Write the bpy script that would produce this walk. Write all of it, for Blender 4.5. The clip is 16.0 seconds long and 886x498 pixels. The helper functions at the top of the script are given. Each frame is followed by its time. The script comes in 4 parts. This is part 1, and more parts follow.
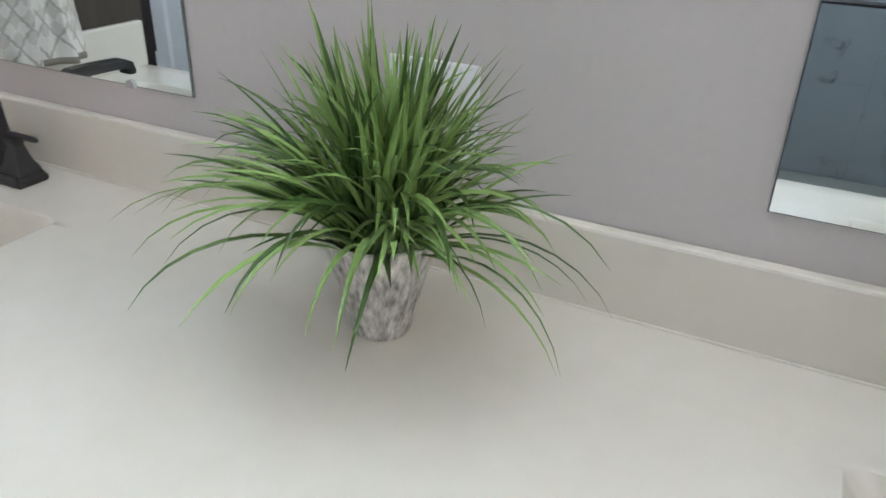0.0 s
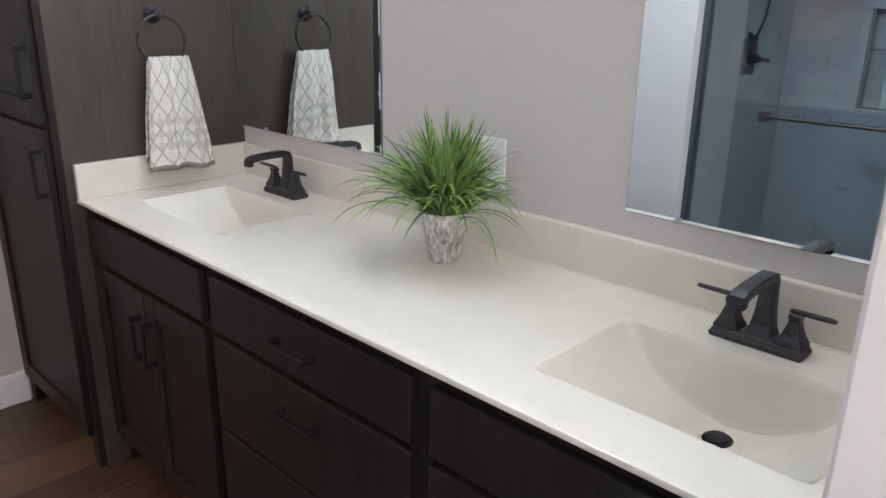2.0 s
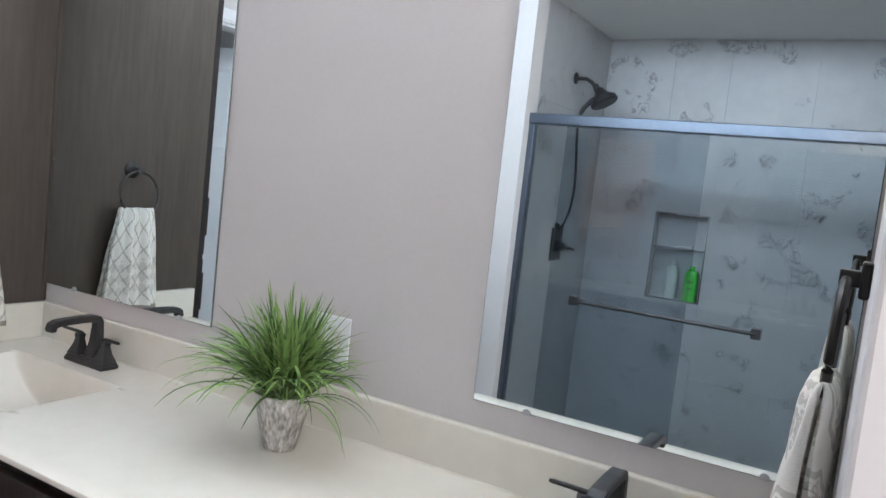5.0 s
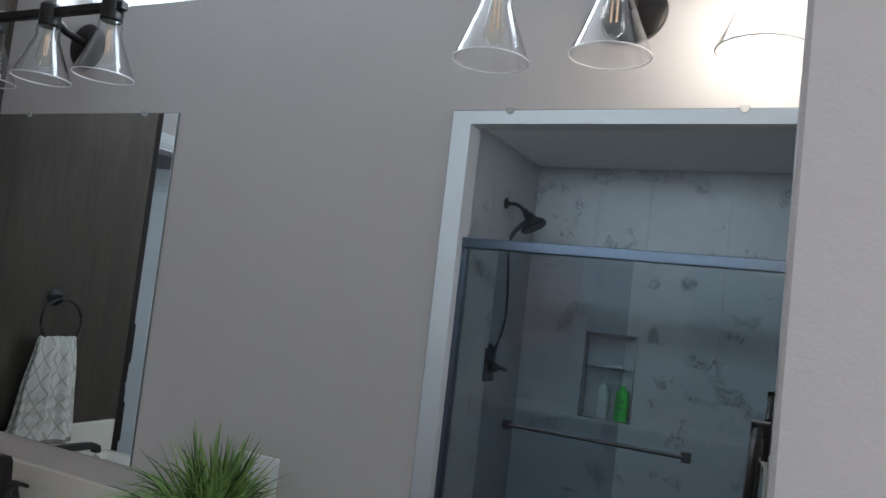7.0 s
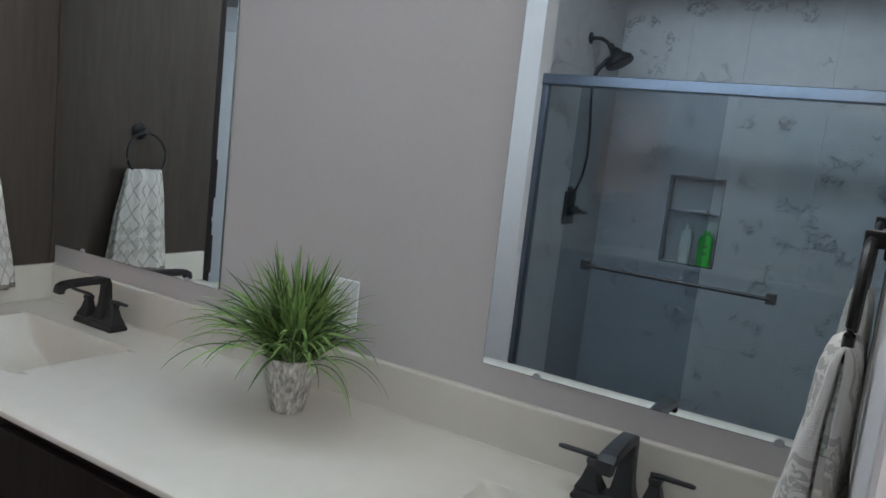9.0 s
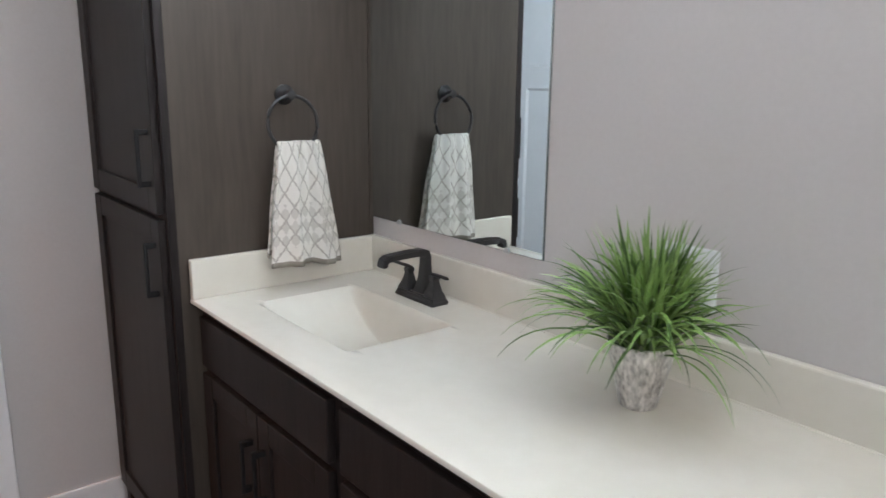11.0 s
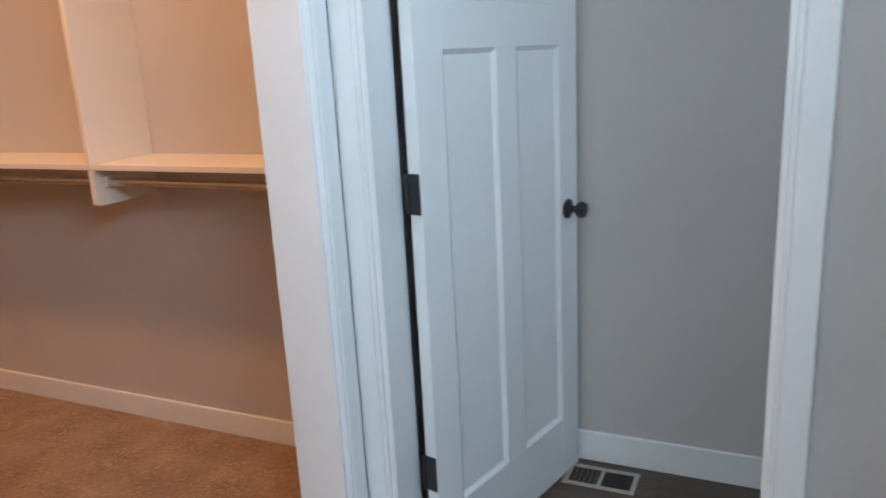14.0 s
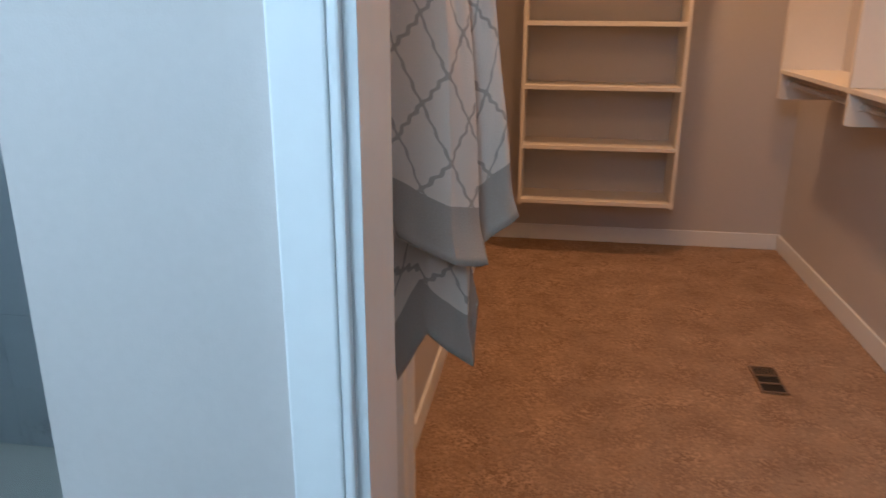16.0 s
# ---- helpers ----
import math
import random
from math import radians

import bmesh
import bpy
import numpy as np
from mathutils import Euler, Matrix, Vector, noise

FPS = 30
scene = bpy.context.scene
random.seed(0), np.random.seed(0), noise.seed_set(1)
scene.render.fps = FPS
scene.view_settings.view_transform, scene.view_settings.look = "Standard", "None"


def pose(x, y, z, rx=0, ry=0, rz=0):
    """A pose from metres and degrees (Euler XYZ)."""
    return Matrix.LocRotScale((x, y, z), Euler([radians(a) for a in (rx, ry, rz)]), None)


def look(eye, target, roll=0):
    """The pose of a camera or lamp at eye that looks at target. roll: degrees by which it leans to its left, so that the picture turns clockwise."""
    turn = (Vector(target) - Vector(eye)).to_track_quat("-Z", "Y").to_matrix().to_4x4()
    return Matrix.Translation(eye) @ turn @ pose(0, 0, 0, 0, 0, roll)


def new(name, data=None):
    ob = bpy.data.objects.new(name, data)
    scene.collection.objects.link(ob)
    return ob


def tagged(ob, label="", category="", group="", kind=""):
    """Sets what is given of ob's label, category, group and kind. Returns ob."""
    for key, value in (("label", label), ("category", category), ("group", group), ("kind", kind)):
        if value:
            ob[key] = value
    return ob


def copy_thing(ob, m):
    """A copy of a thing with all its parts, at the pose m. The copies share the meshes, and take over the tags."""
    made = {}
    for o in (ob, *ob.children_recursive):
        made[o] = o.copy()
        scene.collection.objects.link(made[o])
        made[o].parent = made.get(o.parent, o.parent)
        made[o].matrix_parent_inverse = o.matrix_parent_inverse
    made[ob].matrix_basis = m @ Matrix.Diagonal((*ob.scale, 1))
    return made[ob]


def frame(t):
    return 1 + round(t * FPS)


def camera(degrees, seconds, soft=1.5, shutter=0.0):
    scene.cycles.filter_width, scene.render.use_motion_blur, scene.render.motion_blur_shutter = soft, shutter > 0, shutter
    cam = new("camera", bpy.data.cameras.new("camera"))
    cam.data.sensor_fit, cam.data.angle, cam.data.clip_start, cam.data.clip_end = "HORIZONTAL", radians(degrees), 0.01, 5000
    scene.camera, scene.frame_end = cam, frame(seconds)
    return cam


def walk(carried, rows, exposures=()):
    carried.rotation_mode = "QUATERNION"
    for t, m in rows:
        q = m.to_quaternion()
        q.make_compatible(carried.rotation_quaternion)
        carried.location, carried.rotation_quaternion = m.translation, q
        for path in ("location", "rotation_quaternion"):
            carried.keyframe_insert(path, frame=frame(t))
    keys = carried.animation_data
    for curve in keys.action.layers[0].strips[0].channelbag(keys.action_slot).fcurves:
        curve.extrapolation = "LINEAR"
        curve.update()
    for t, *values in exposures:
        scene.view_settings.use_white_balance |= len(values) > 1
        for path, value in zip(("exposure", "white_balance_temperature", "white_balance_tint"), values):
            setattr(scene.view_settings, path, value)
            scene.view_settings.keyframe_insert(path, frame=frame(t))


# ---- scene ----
cam = camera(61.4, 16.0, shutter=0.2)
PATH = [
    (0, (1.431, -0.752, 1.324), (0.667, 0.848, 0.398), 1.9),
    (0.5, (1.660, -0.976, 1.323), (0.640, 0.555, 0.538), 1.0),
    (1, (1.903, -1.107, 1.37), (0.686, 0.289, 0.616), 0.0),
    (1.5, (2.054, -1.199, 1.409), (0.772, 0.178, 0.733), -0.2),
    (2, (2.173, -1.293, 1.418), (0.85, 0.068, 0.787), 0.8),
    (2.5, (2.195, -1.295, 1.414), (0.856, 0.06, 0.806), 1.3),
    (3, (2.158, -1.289, 1.416), (0.842, 0.098, 0.828), 1.9),
    (3.5, (2.102, -1.292, 1.418), (0.983, 0.272, 0.867), 4.4),
    (4, (2.063, -1.297, 1.436), (1.03, 0.334, 0.912), 5.0),
    (4.5, (2.052, -1.314, 1.45), (1.087, 0.396, 1.072), 5.7),
    (4.7, (2.061, -1.305, 1.444), (1.076, 0.411, 1.156), 5.7),
    (6.8, (2.076, -1.328, 1.495), (1.185, 0.46, 1.602), 6.2),
    (7, (2.079, -1.327, 1.501), (1.21, 0.47, 1.635), 6.5),
    (7.5, (2.08, -1.323, 1.503), (1.242, 0.485, 1.676), 7.0),
    (8, (2.073, -1.316, 1.482), (1.241, 0.502, 1.538), 7.5),
    (8.2, (2.068, -1.315, 1.47), (1.213, 0.493, 1.438), 7.5),
    (10.3, (1.996, -1.186, 1.408), (0.667, 0.242, 0.966), 2.4),
    (10.5, (1.953, -1.181, 1.405), (0.568, 0.191, 0.96), 1.9),
    (11, (1.806, -1.176, 1.413), (0.279, 0.039, 0.971), 0.6),
    (11.5, (1.648, -1.123, 1.405), (-0.002, -0.093, 0.943), -0.2),
    (12, (1.467, -1.048, 1.407), (-0.347, -0.366, 0.913), -0.2),
    (12.5, (1.278, -0.98, 1.388), (-0.635, -0.747, 0.853), -1.3),
    (13, (1.087, -0.976, 1.382), (-0.842, -0.955, 0.853), -1.0),
    (13.5, (0.936, -0.957, 1.368), (-0.959, -1.337, 0.853), -2.5),
    (14, (0.777, -0.978, 1.36), (-0.981, -1.792, 0.86), -3.0),
    (14.5, (0.6, -1.047, 1.339), (-0.838, -2.342, 0.833), -2.4),
    (15, (0.393, -1.119, 1.357), (-0.518, -2.828, 0.859), -1.6),
    (15.3, (0.287, -1.165, 1.347), (-0.225, -3.028, 0.83), 0.5),
    (15.7, (0.168, -1.193, 1.341), (0.114, -3.1, 0.739), 1.6),
    (16, (0.104, -1.235, 1.348), (0.38, -3.118, 0.733), 0.3),
]
EXPOSURES = [(0, 0.04, 6550, 11), (1, -0.05, 6600, 12), (2, 0.17, 6650, 13), (3.0, 0.2, 6650, 13), (4.7, 0.32, 6550, 13), (6.8, -1.0, 6250, 9), (8.2, -0.95, 6250, 9), (10.3, 0.12, 6650, 12), (12.0, 0.14, 6550, 11), (12.5, 0.18, 6550, 11), (13.0, 0.1, 6300, 9), (13.5, 0.14, 6100, 7), (14.0, 0.0, 5950, 3), (14.5, -0.08, 5950, 5), (15.3, -0.18, 5550, -1), (16, -0.13, 5250, -3)]
walk(cam, [(t, look(eye, target, roll)) for t, eye, target, roll in PATH], EXPOSURES)

# world and light
world = bpy.data.worlds.new("world")
scene.world = world
world.use_nodes = True
wn = world.node_tree
sky = wn.nodes.new("ShaderNodeTexSky")
sky.sky_type = "NISHITA"
sky.sun_disc = False
sky.sun_elevation = radians(38)
sky.sun_rotation = radians(150)
wn.links.new(sky.outputs[0], wn.nodes["Background"].inputs[0])
wn.nodes["Background"].inputs[1].default_value = 0.12


def lamp(name, kind, energy, color, place, target=None, size=0.3, size_y=None, radius=0.05):
    data = bpy.data.lights.new(name, kind)
    data.energy, data.color = energy, color
    if kind == "AREA":
        data.shape, data.size, data.size_y = "RECTANGLE", size, size_y or size
    elif kind == "POINT":
        data.shadow_soft_size = radius
    elif kind == "SUN":
        data.angle = radians(0.5)
    ob = new(name, data)
    ob.matrix_world = look(place, target) if target else pose(*place)
    return ob


CEILING_Z = 2.74
DAY = (0.74, 0.87, 1.0)
lamp("transom_daylight", "AREA", 48, DAY, (1.03, 0.06, 2.385), (1.03, -1.6, 2.30), 1.62, 0.34)
# Added fill from the east; no window is known on that side.
lamp("east_fill", "AREA", 28, (0.98, 0.98, 1.0), (3.57, -1.0, 1.95), (1.0, -0.75, 1.7), 1.2, 0.9)
# Second added fill, for frontal light on the vanity; its window is made up.
lamp("south_fill", "AREA", 18, (0.99, 0.98, 1.0), (3.0, -1.89, 1.75), (1.9, 0.0, 1.4), 0.85, 1.0)
# Added glow at the third shade's glint; the bulb itself is off.
lamp("shade_glint_fill", "POINT", 1.6, (1.0, 0.91, 0.80), (1.995, -0.145, 1.985), radius=0.03)
for lamp_y in (-2.75, -4.92):
    lamp("closet_lamp_glow", "AREA", 22, (1.0, 0.455, 0.19), (-0.30, lamp_y, CEILING_Z - 0.05), (-0.30, lamp_y, 0), 0.14)
# Unseen fill added in the toilet room, which has no window here.
lamp("wc_fill", "AREA", 4, DAY, (-1.1, -0.10, 1.9), (-1.1, -2.0, 0.8), 0.5, 0.6)


# materials
def mat(name, color, rough=0.6, metal=0.0, vary=0.08, scale=6.0, grain=60.0, bump=0.0, bump_scale=80.0, spec=0.5, tint=None, stretch=(1, 1, 1), rand=0.0):
    m = bpy.data.materials.new(name)
    m.use_nodes = True
    nt = m.node_tree
    N, L = nt.nodes, nt.links
    b = N["Principled BSDF"]
    b.inputs["Roughness"].default_value = rough
    b.inputs["Metallic"].default_value = metal
    b.inputs["Specular IOR Level"].default_value = spec
    tc = N.new("ShaderNodeTexCoord")
    mp = N.new("ShaderNodeMapping")
    mp.inputs["Scale"].default_value = stretch
    L.new(tc.outputs["Object"], mp.inputs[0])
    n1 = N.new("ShaderNodeTexNoise")
    n1.inputs["Scale"].default_value = scale
    n1.inputs["Detail"].default_value = 4
    n2 = N.new("ShaderNodeTexNoise")
    n2.inputs["Scale"].default_value = grain
    n2.inputs["Detail"].default_value = 3
    L.new(mp.outputs[0], n1.inputs[0])
    L.new(mp.outputs[0], n2.inputs[0])
    mix = N.new("ShaderNodeMix")
    mix.data_type = "RGBA"
    dark = [c * (1 - vary) for c in color]
    light = [min(1, c * (1 + vary)) for c in (tint or color)]
    mix.inputs[6].default_value = (*dark, 1)
    mix.inputs[7].default_value = (*light, 1)
    add = N.new("ShaderNodeMath")
    add.operation = "ADD"
    half = N.new("ShaderNodeMath")
    half.operation = "MULTIPLY"
    half.inputs[1].default_value = 0.5
    L.new(n1.outputs[0], add.inputs[0])
    L.new(n2.outputs[0], add.inputs[1])
    L.new(add.outputs[0], half.inputs[0])
    fac = half
    if rand:
        oi = N.new("ShaderNodeObjectInfo")
        r = N.new("ShaderNodeMath")
        r.operation = "MULTIPLY_ADD"
        r.inputs[1].default_value = rand
        r.inputs[2].default_value = -rand / 2
        L.new(oi.outputs["Random"], r.inputs[0])
        fac = N.new("ShaderNodeMath")
        fac.operation = "ADD"
        L.new(half.outputs[0], fac.inputs[0])
        L.new(r.outputs[0], fac.inputs[1])
    sharp = N.new("ShaderNodeMapRange")
    sharp.inputs[1].default_value = 0.3
    sharp.inputs[2].default_value = 0.7
    L.new(fac.outputs[0], sharp.inputs[0])
    L.new(sharp.outputs[0], mix.inputs[0])
    L.new(mix.outputs[2], b.inputs["Base Color"])
    if bump:
        n3 = N.new("ShaderNodeTexNoise")
        n3.inputs["Scale"].default_value = bump_scale
        n3.inputs["Detail"].default_value = 3
        L.new(mp.outputs[0], n3.inputs[0])
        bp = N.new("ShaderNodeBump")
        bp.inputs["Strength"].default_value = bump
        bp.inputs["Distance"].default_value = 0.002
        L.new(n3.outputs[0], bp.inputs["Height"])
        L.new(bp.outputs[0], b.inputs["Normal"])
    return m


def glassy(name, color=(1, 1, 1), rough=0.0, ior=0.04):
    """Thin clear glass: it lets light straight through, with more gloss at grazing angles."""
    m = bpy.data.materials.new(name)
    m.use_nodes = True
    N, L = m.node_tree.nodes, m.node_tree.links
    N.remove(N["Principled BSDF"])
    tr = N.new("ShaderNodeBsdfTransparent")
    tr.inputs[0].default_value = (*color, 1)
    gl = N.new("ShaderNodeBsdfGlossy")
    gl.inputs["Roughness"].default_value = rough
    lw = N.new("ShaderNodeLayerWeight")
    lw.inputs[0].default_value = 0.5
    pw = N.new("ShaderNodeMath")
    pw.operation = "POWER"
    pw.inputs[1].default_value = 3.0
    fr = N.new("ShaderNodeMath")
    fr.operation = "MULTIPLY_ADD"
    fr.inputs[1].default_value = 0.85
    fr.inputs[2].default_value = ior
    L.new(lw.outputs["Facing"], pw.inputs[0])
    L.new(pw.outputs[0], fr.inputs[0])
    mx = N.new("ShaderNodeMixShader")
    L.new(fr.outputs[0], mx.inputs[0])
    L.new(tr.outputs[0], mx.inputs[1])
    L.new(gl.outputs[0], mx.inputs[2])
    L.new(mx.outputs[0], N["Material Output"].inputs[0])
    return m


def glowing(name, color, strength):
    m = bpy.data.materials.new(name)
    m.use_nodes = True
    b = m.node_tree.nodes["Principled BSDF"]
    b.inputs["Base Color"].default_value = (*color, 1)
    b.inputs["Emission Color"].default_value = (*color, 1)
    b.inputs["Emission Strength"].default_value = strength
    return m


PAINT = mat("wall_paint", (0.535, 0.507, 0.498), 0.75, vary=0.03, scale=2.5, grain=90, bump=0.12, bump_scale=350)
WHITE = mat("white_trim_paint", (0.78, 0.80, 0.82), 0.35, vary=0.025, scale=3, grain=40, bump=0.05, bump_scale=200)
CEILING = mat("ceiling_paint", (0.80, 0.80, 0.79), 0.9, vary=0.03, bump=0.3, bump_scale=150)
MARBLE = mat("cultured_marble", (0.655, 0.622, 0.547), 0.10, vary=0.02, scale=4, grain=25, tint=(0.67, 0.640, 0.570))
WOOD = mat("espresso_wood", (0.0125, 0.0098, 0.0098), 0.46, vary=0.3, scale=5, grain=26, stretch=(9, 9, 0.5), bump=0.12, bump_scale=30, tint=(0.0215, 0.0170, 0.0166), spec=0.26)
PANEL = mat("brown_wood_panel", (0.059, 0.0473, 0.0388), 0.5, vary=0.14, scale=2.2, grain=14, stretch=(5, 5, 0.5), bump=0.05, bump_scale=40, tint=(0.071, 0.0570, 0.0468), spec=0.28)
BLACK = mat("matte_black_metal", (0.030, 0.030, 0.032), 0.38, metal=0.25, vary=0.15)
PULL = mat("black_pull", (0.012, 0.012, 0.013), 0.5, metal=0.1, vary=0.15, spec=0.3)
BRONZE = mat("dark_bronze", (0.030, 0.027, 0.026), 0.35, metal=0.7, vary=0.2)
MIRROR = mat("mirror_silver", (0.80, 0.86, 0.87), 0.005, metal=1.0, vary=0.0)
GLASS_EDGE = mat("mirror_edge", (0.14, 0.165, 0.165), 0.2, metal=0.2)
PLASTIC = mat("clear_plastic", (0.75, 0.75, 0.74), 0.3)
CHROME = mat("brushed_nickel", (0.6, 0.6, 0.6), 0.25, metal=1.0)
RAIL = mat("shower_rail_metal", (0.11, 0.13, 0.165), 0.28, metal=0.85, vary=0.1)
GLASS = glassy("clear_glass")
GREY_GLASS = glassy("shower_glass", (0.87, 0.90, 0.92), 0.02, 0.05)
PLANK = mat("vinyl_plank", (0.034, 0.0225, 0.0155), 0.45, vary=0.35, scale=3, grain=18, stretch=(12, 0.7, 1), tint=(0.074, 0.050, 0.035), bump=0.1, bump_scale=25, rand=0.5)
CARPET = mat("beige_carpet", (0.335, 0.215, 0.138), 0.98, vary=0.42, scale=5.5, grain=60, tint=(0.40, 0.275, 0.185), bump=1.0, bump_scale=300, spec=0.1)
CLIP = mat("clip_plastic", (0.42, 0.43, 0.44), 0.25)
TILE = mat("shower_stone", (0.41, 0.415, 0.425), 0.4, vary=0.08, scale=2.5, grain=14, bump=0.3, bump_scale=14)
SHELF = mat("melamine_shelf", (0.78, 0.74, 0.68), 0.45, vary=0.02)
SKYGLOW = glowing("window_sky", (0.86, 0.94, 1.0), 3.5)
TOEKICK = mat("toe_kick", (0.02, 0.016, 0.014), 0.6)


# mesh helpers
def mesh(bm, name, material, smooth=False):
    me = bpy.data.meshes.new(name)
    bm.normal_update()
    bm.to_mesh(me)
    bm.free()
    if material:
        me.materials.append(material)
    if smooth:
        for p in me.polygons:
            p.use_smooth = True
        me.set_sharp_from_angle(angle=radians(38))
    return me


def part(name, bm, material, parent=None, label="", smooth=False):
    ob = new(name, mesh(bm, name, material, smooth))
    if parent:
        ob.parent = parent
    if label:
        tagged(ob, label)
    return ob


def thing(name, label, category, place=(0, 0, 0), group="", rz=0):
    ob = new(name)
    ob.empty_display_size = 0.05
    ob.matrix_world = pose(*place, 0, 0, rz)
    return tagged(ob, label, category, group)


def setting(name, bm, material, label="", category="", smooth=False):
    return tagged(part(name, bm, material, None, "", smooth), label, category or name.split("_")[0], kind="structure")


def cuboid(bm, x0, x1, y0, y1, z0, z1, bevel=0.0, seg=2):
    g = bmesh.ops.create_cube(bm, size=1)
    vs = g["verts"]
    for v in vs:
        v.co = Vector(((x0 + x1) / 2 + v.co.x * (x1 - x0), (y0 + y1) / 2 + v.co.y * (y1 - y0), (z0 + z1) / 2 + v.co.z * (z1 - z0)))
    if bevel:
        es = list({e for v in vs for e in v.link_edges})
        bmesh.ops.bevel(bm, geom=es, offset=bevel, segments=seg, affect="EDGES", profile=0.5)
    return bm


def box(x0, x1, y0, y1, z0, z1, bevel=0.0, seg=2):
    return cuboid(bmesh.new(), x0, x1, y0, y1, z0, z1, bevel, seg)


def tube(points, radius, sides=10, bm=None, closed=False, caps=True):
    """A round bar along points; radius is a number or one number a point."""
    bm = bm or bmesh.new()
    pts = [Vector(p) for p in points]
    n = len(pts)
    rings = []
    up = Vector((0, 0, 1))
    for i, p in enumerate(pts):
        a = pts[(i - 1) % n] if closed or i > 0 else p
        b = pts[(i + 1) % n] if closed or i < n - 1 else p
        d = (b - a).normalized()
        ref = up if abs(d.dot(up)) < 0.95 else Vector((1, 0, 0))
        u = d.cross(ref).normalized()
        w = u.cross(d).normalized()
        r = radius[i] if isinstance(radius, (list, tuple)) else radius
        rings.append([bm.verts.new(p + r * (math.cos(2 * math.pi * k / sides) * u + math.sin(2 * math.pi * k / sides) * w)) for k in range(sides)])
    for i in range(n if closed else n - 1):
        a, b = rings[i], rings[(i + 1) % n]
        for k in range(sides):
            bm.faces.new((a[k], a[(k + 1) % sides], b[(k + 1) % sides], b[k]))
    if caps and not closed:
        bm.faces.new(rings[0][::-1])
        bm.faces.new(rings[-1])
    bmesh.ops.recalc_face_normals(bm, faces=bm.faces)
    return bm


def lathe(profile, sides=32, centre=(0, 0, 0), bm=None):
    """A turned shape from (radius, height) pairs round the upright axis."""
    bm = bm or bmesh.new()
    cx, cy, cz = centre
    rings = []
    for r, z in profile:
        if r < 1e-6:
            rings.append([bm.verts.new((cx, cy, cz + z))])
        else:
            rings.append([bm.verts.new((cx + r * math.cos(2 * math.pi * k / sides), cy + r * math.sin(2 * math.pi * k / sides), cz + z)) for k in range(sides)])
    for a, b in zip(rings, rings[1:]):
        for k in range(sides):
            q = (k + 1) % sides
            if len(a) == 1 and len(b) == 1:
                continue
            if len(a) == 1:
                bm.faces.new((a[0], b[q], b[k]))
            elif len(b) == 1:
                bm.faces.new((a[k], a[q], b[0]))
            else:
                bm.faces.new((a[k], a[q], b[q], b[k]))
    bmesh.ops.recalc_face_normals(bm, faces=bm.faces)
    return bm


def loft(sections, bm=None):
    """A closed solid through sections of equal point count."""
    bm = bm or bmesh.new()
    rings = [[bm.verts.new(p) for p in s] for s in sections]
    n = len(rings[0])
    for a, b in zip(rings, rings[1:]):
        for k in range(n):
            bm.faces.new((a[k], a[(k + 1) % n], b[(k + 1) % n], b[k]))
    bm.faces.new(rings[0][::-1])
    bm.faces.new(rings[-1])
    bmesh.ops.recalc_face_normals(bm, faces=bm.faces)
    return bm


# the plan
TOP = 0.87          # counter top
WEST = -0.62        # wall with the toilet room door
SOUTH = -1.86       # wall with the closet door and the shower
SOUTH_BACK = -1.985
EAST = 3.60
CEIL = 2.74
RIGHT = 2.07        # stub wall at the vanity's end
STUB = -0.85
WC_X = -1.50        # far wall of the toilet room
WC_Y0, WC_Y1 = -1.797, -0.960
DOOR_H = 2.06
CL_X0, CL_X1 = -0.532, 0.286
CLOSET_W, CLOSET_E, CLOSET_S = -1.24, 0.50, -5.67
SH_X0, SH_X1, SH_TOP, SH_BACK = 0.614, 2.15, 2.343, -3.07
SH_WEST = 0.565     # inner face of the shower's side wall


# shell
bm = bmesh.new()
cuboid(bm, WEST - 0.12, 0.17, 0, 0.12, 0, CEIL)
cuboid(bm, 0.17, 1.90, 0, 0.12, 0, 2.165)
cuboid(bm, 0.17, 1.90, 0, 0.12, 2.60, CEIL)
cuboid(bm, 1.90, EAST, 0, 0.12, 0, CEIL)
setting("wall_north", bm, PAINT, "greige painted wall with an invented opening for fill light with a high transom window opening", "wall")
bm = bmesh.new()
cuboid(bm, WEST - 0.12, WEST, WC_Y1, 0, 0, CEIL)
cuboid(bm, WEST - 0.12, WEST, WC_Y0, WC_Y1, DOOR_H, CEIL)
cuboid(bm, WEST - 0.12, WEST, SOUTH, WC_Y0, 0, CEIL)
setting("wall_west", bm, PAINT, "greige painted wall with an invented opening for fill light with the toilet room doorway", "wall")
bm = bmesh.new()
cuboid(bm, WC_X, CL_X0, SOUTH_BACK, SOUTH, 0, CEIL)
cuboid(bm, CL_X0, CL_X1, SOUTH_BACK, SOUTH, DOOR_H, CEIL)
cuboid(bm, CL_X1, SH_X0, SOUTH_BACK, SOUTH, 0, CEIL)
cuboid(bm, SH_X0, SH_X1, SOUTH_BACK, SOUTH, SH_TOP, CEIL)
cuboid(bm, SH_X1, 2.55, SOUTH_BACK, SOUTH, 0, CEIL)
# Invented opening from x 2.55 to 3.45, for the added south lamp.
cuboid(bm, 2.55, 3.45, SOUTH_BACK, SOUTH, 0, 1.2)
cuboid(bm, 2.55, 3.45, SOUTH_BACK, SOUTH, 2.3, CEIL)
cuboid(bm, 3.45, EAST, SOUTH_BACK, SOUTH, 0, CEIL)
setting("wall_south", bm, PAINT, "greige painted wall with closet doorway, shower opening and invented light opening", "wall")
# Unseen east wall; its opening is made up for the added lamp.
bm = bmesh.new()
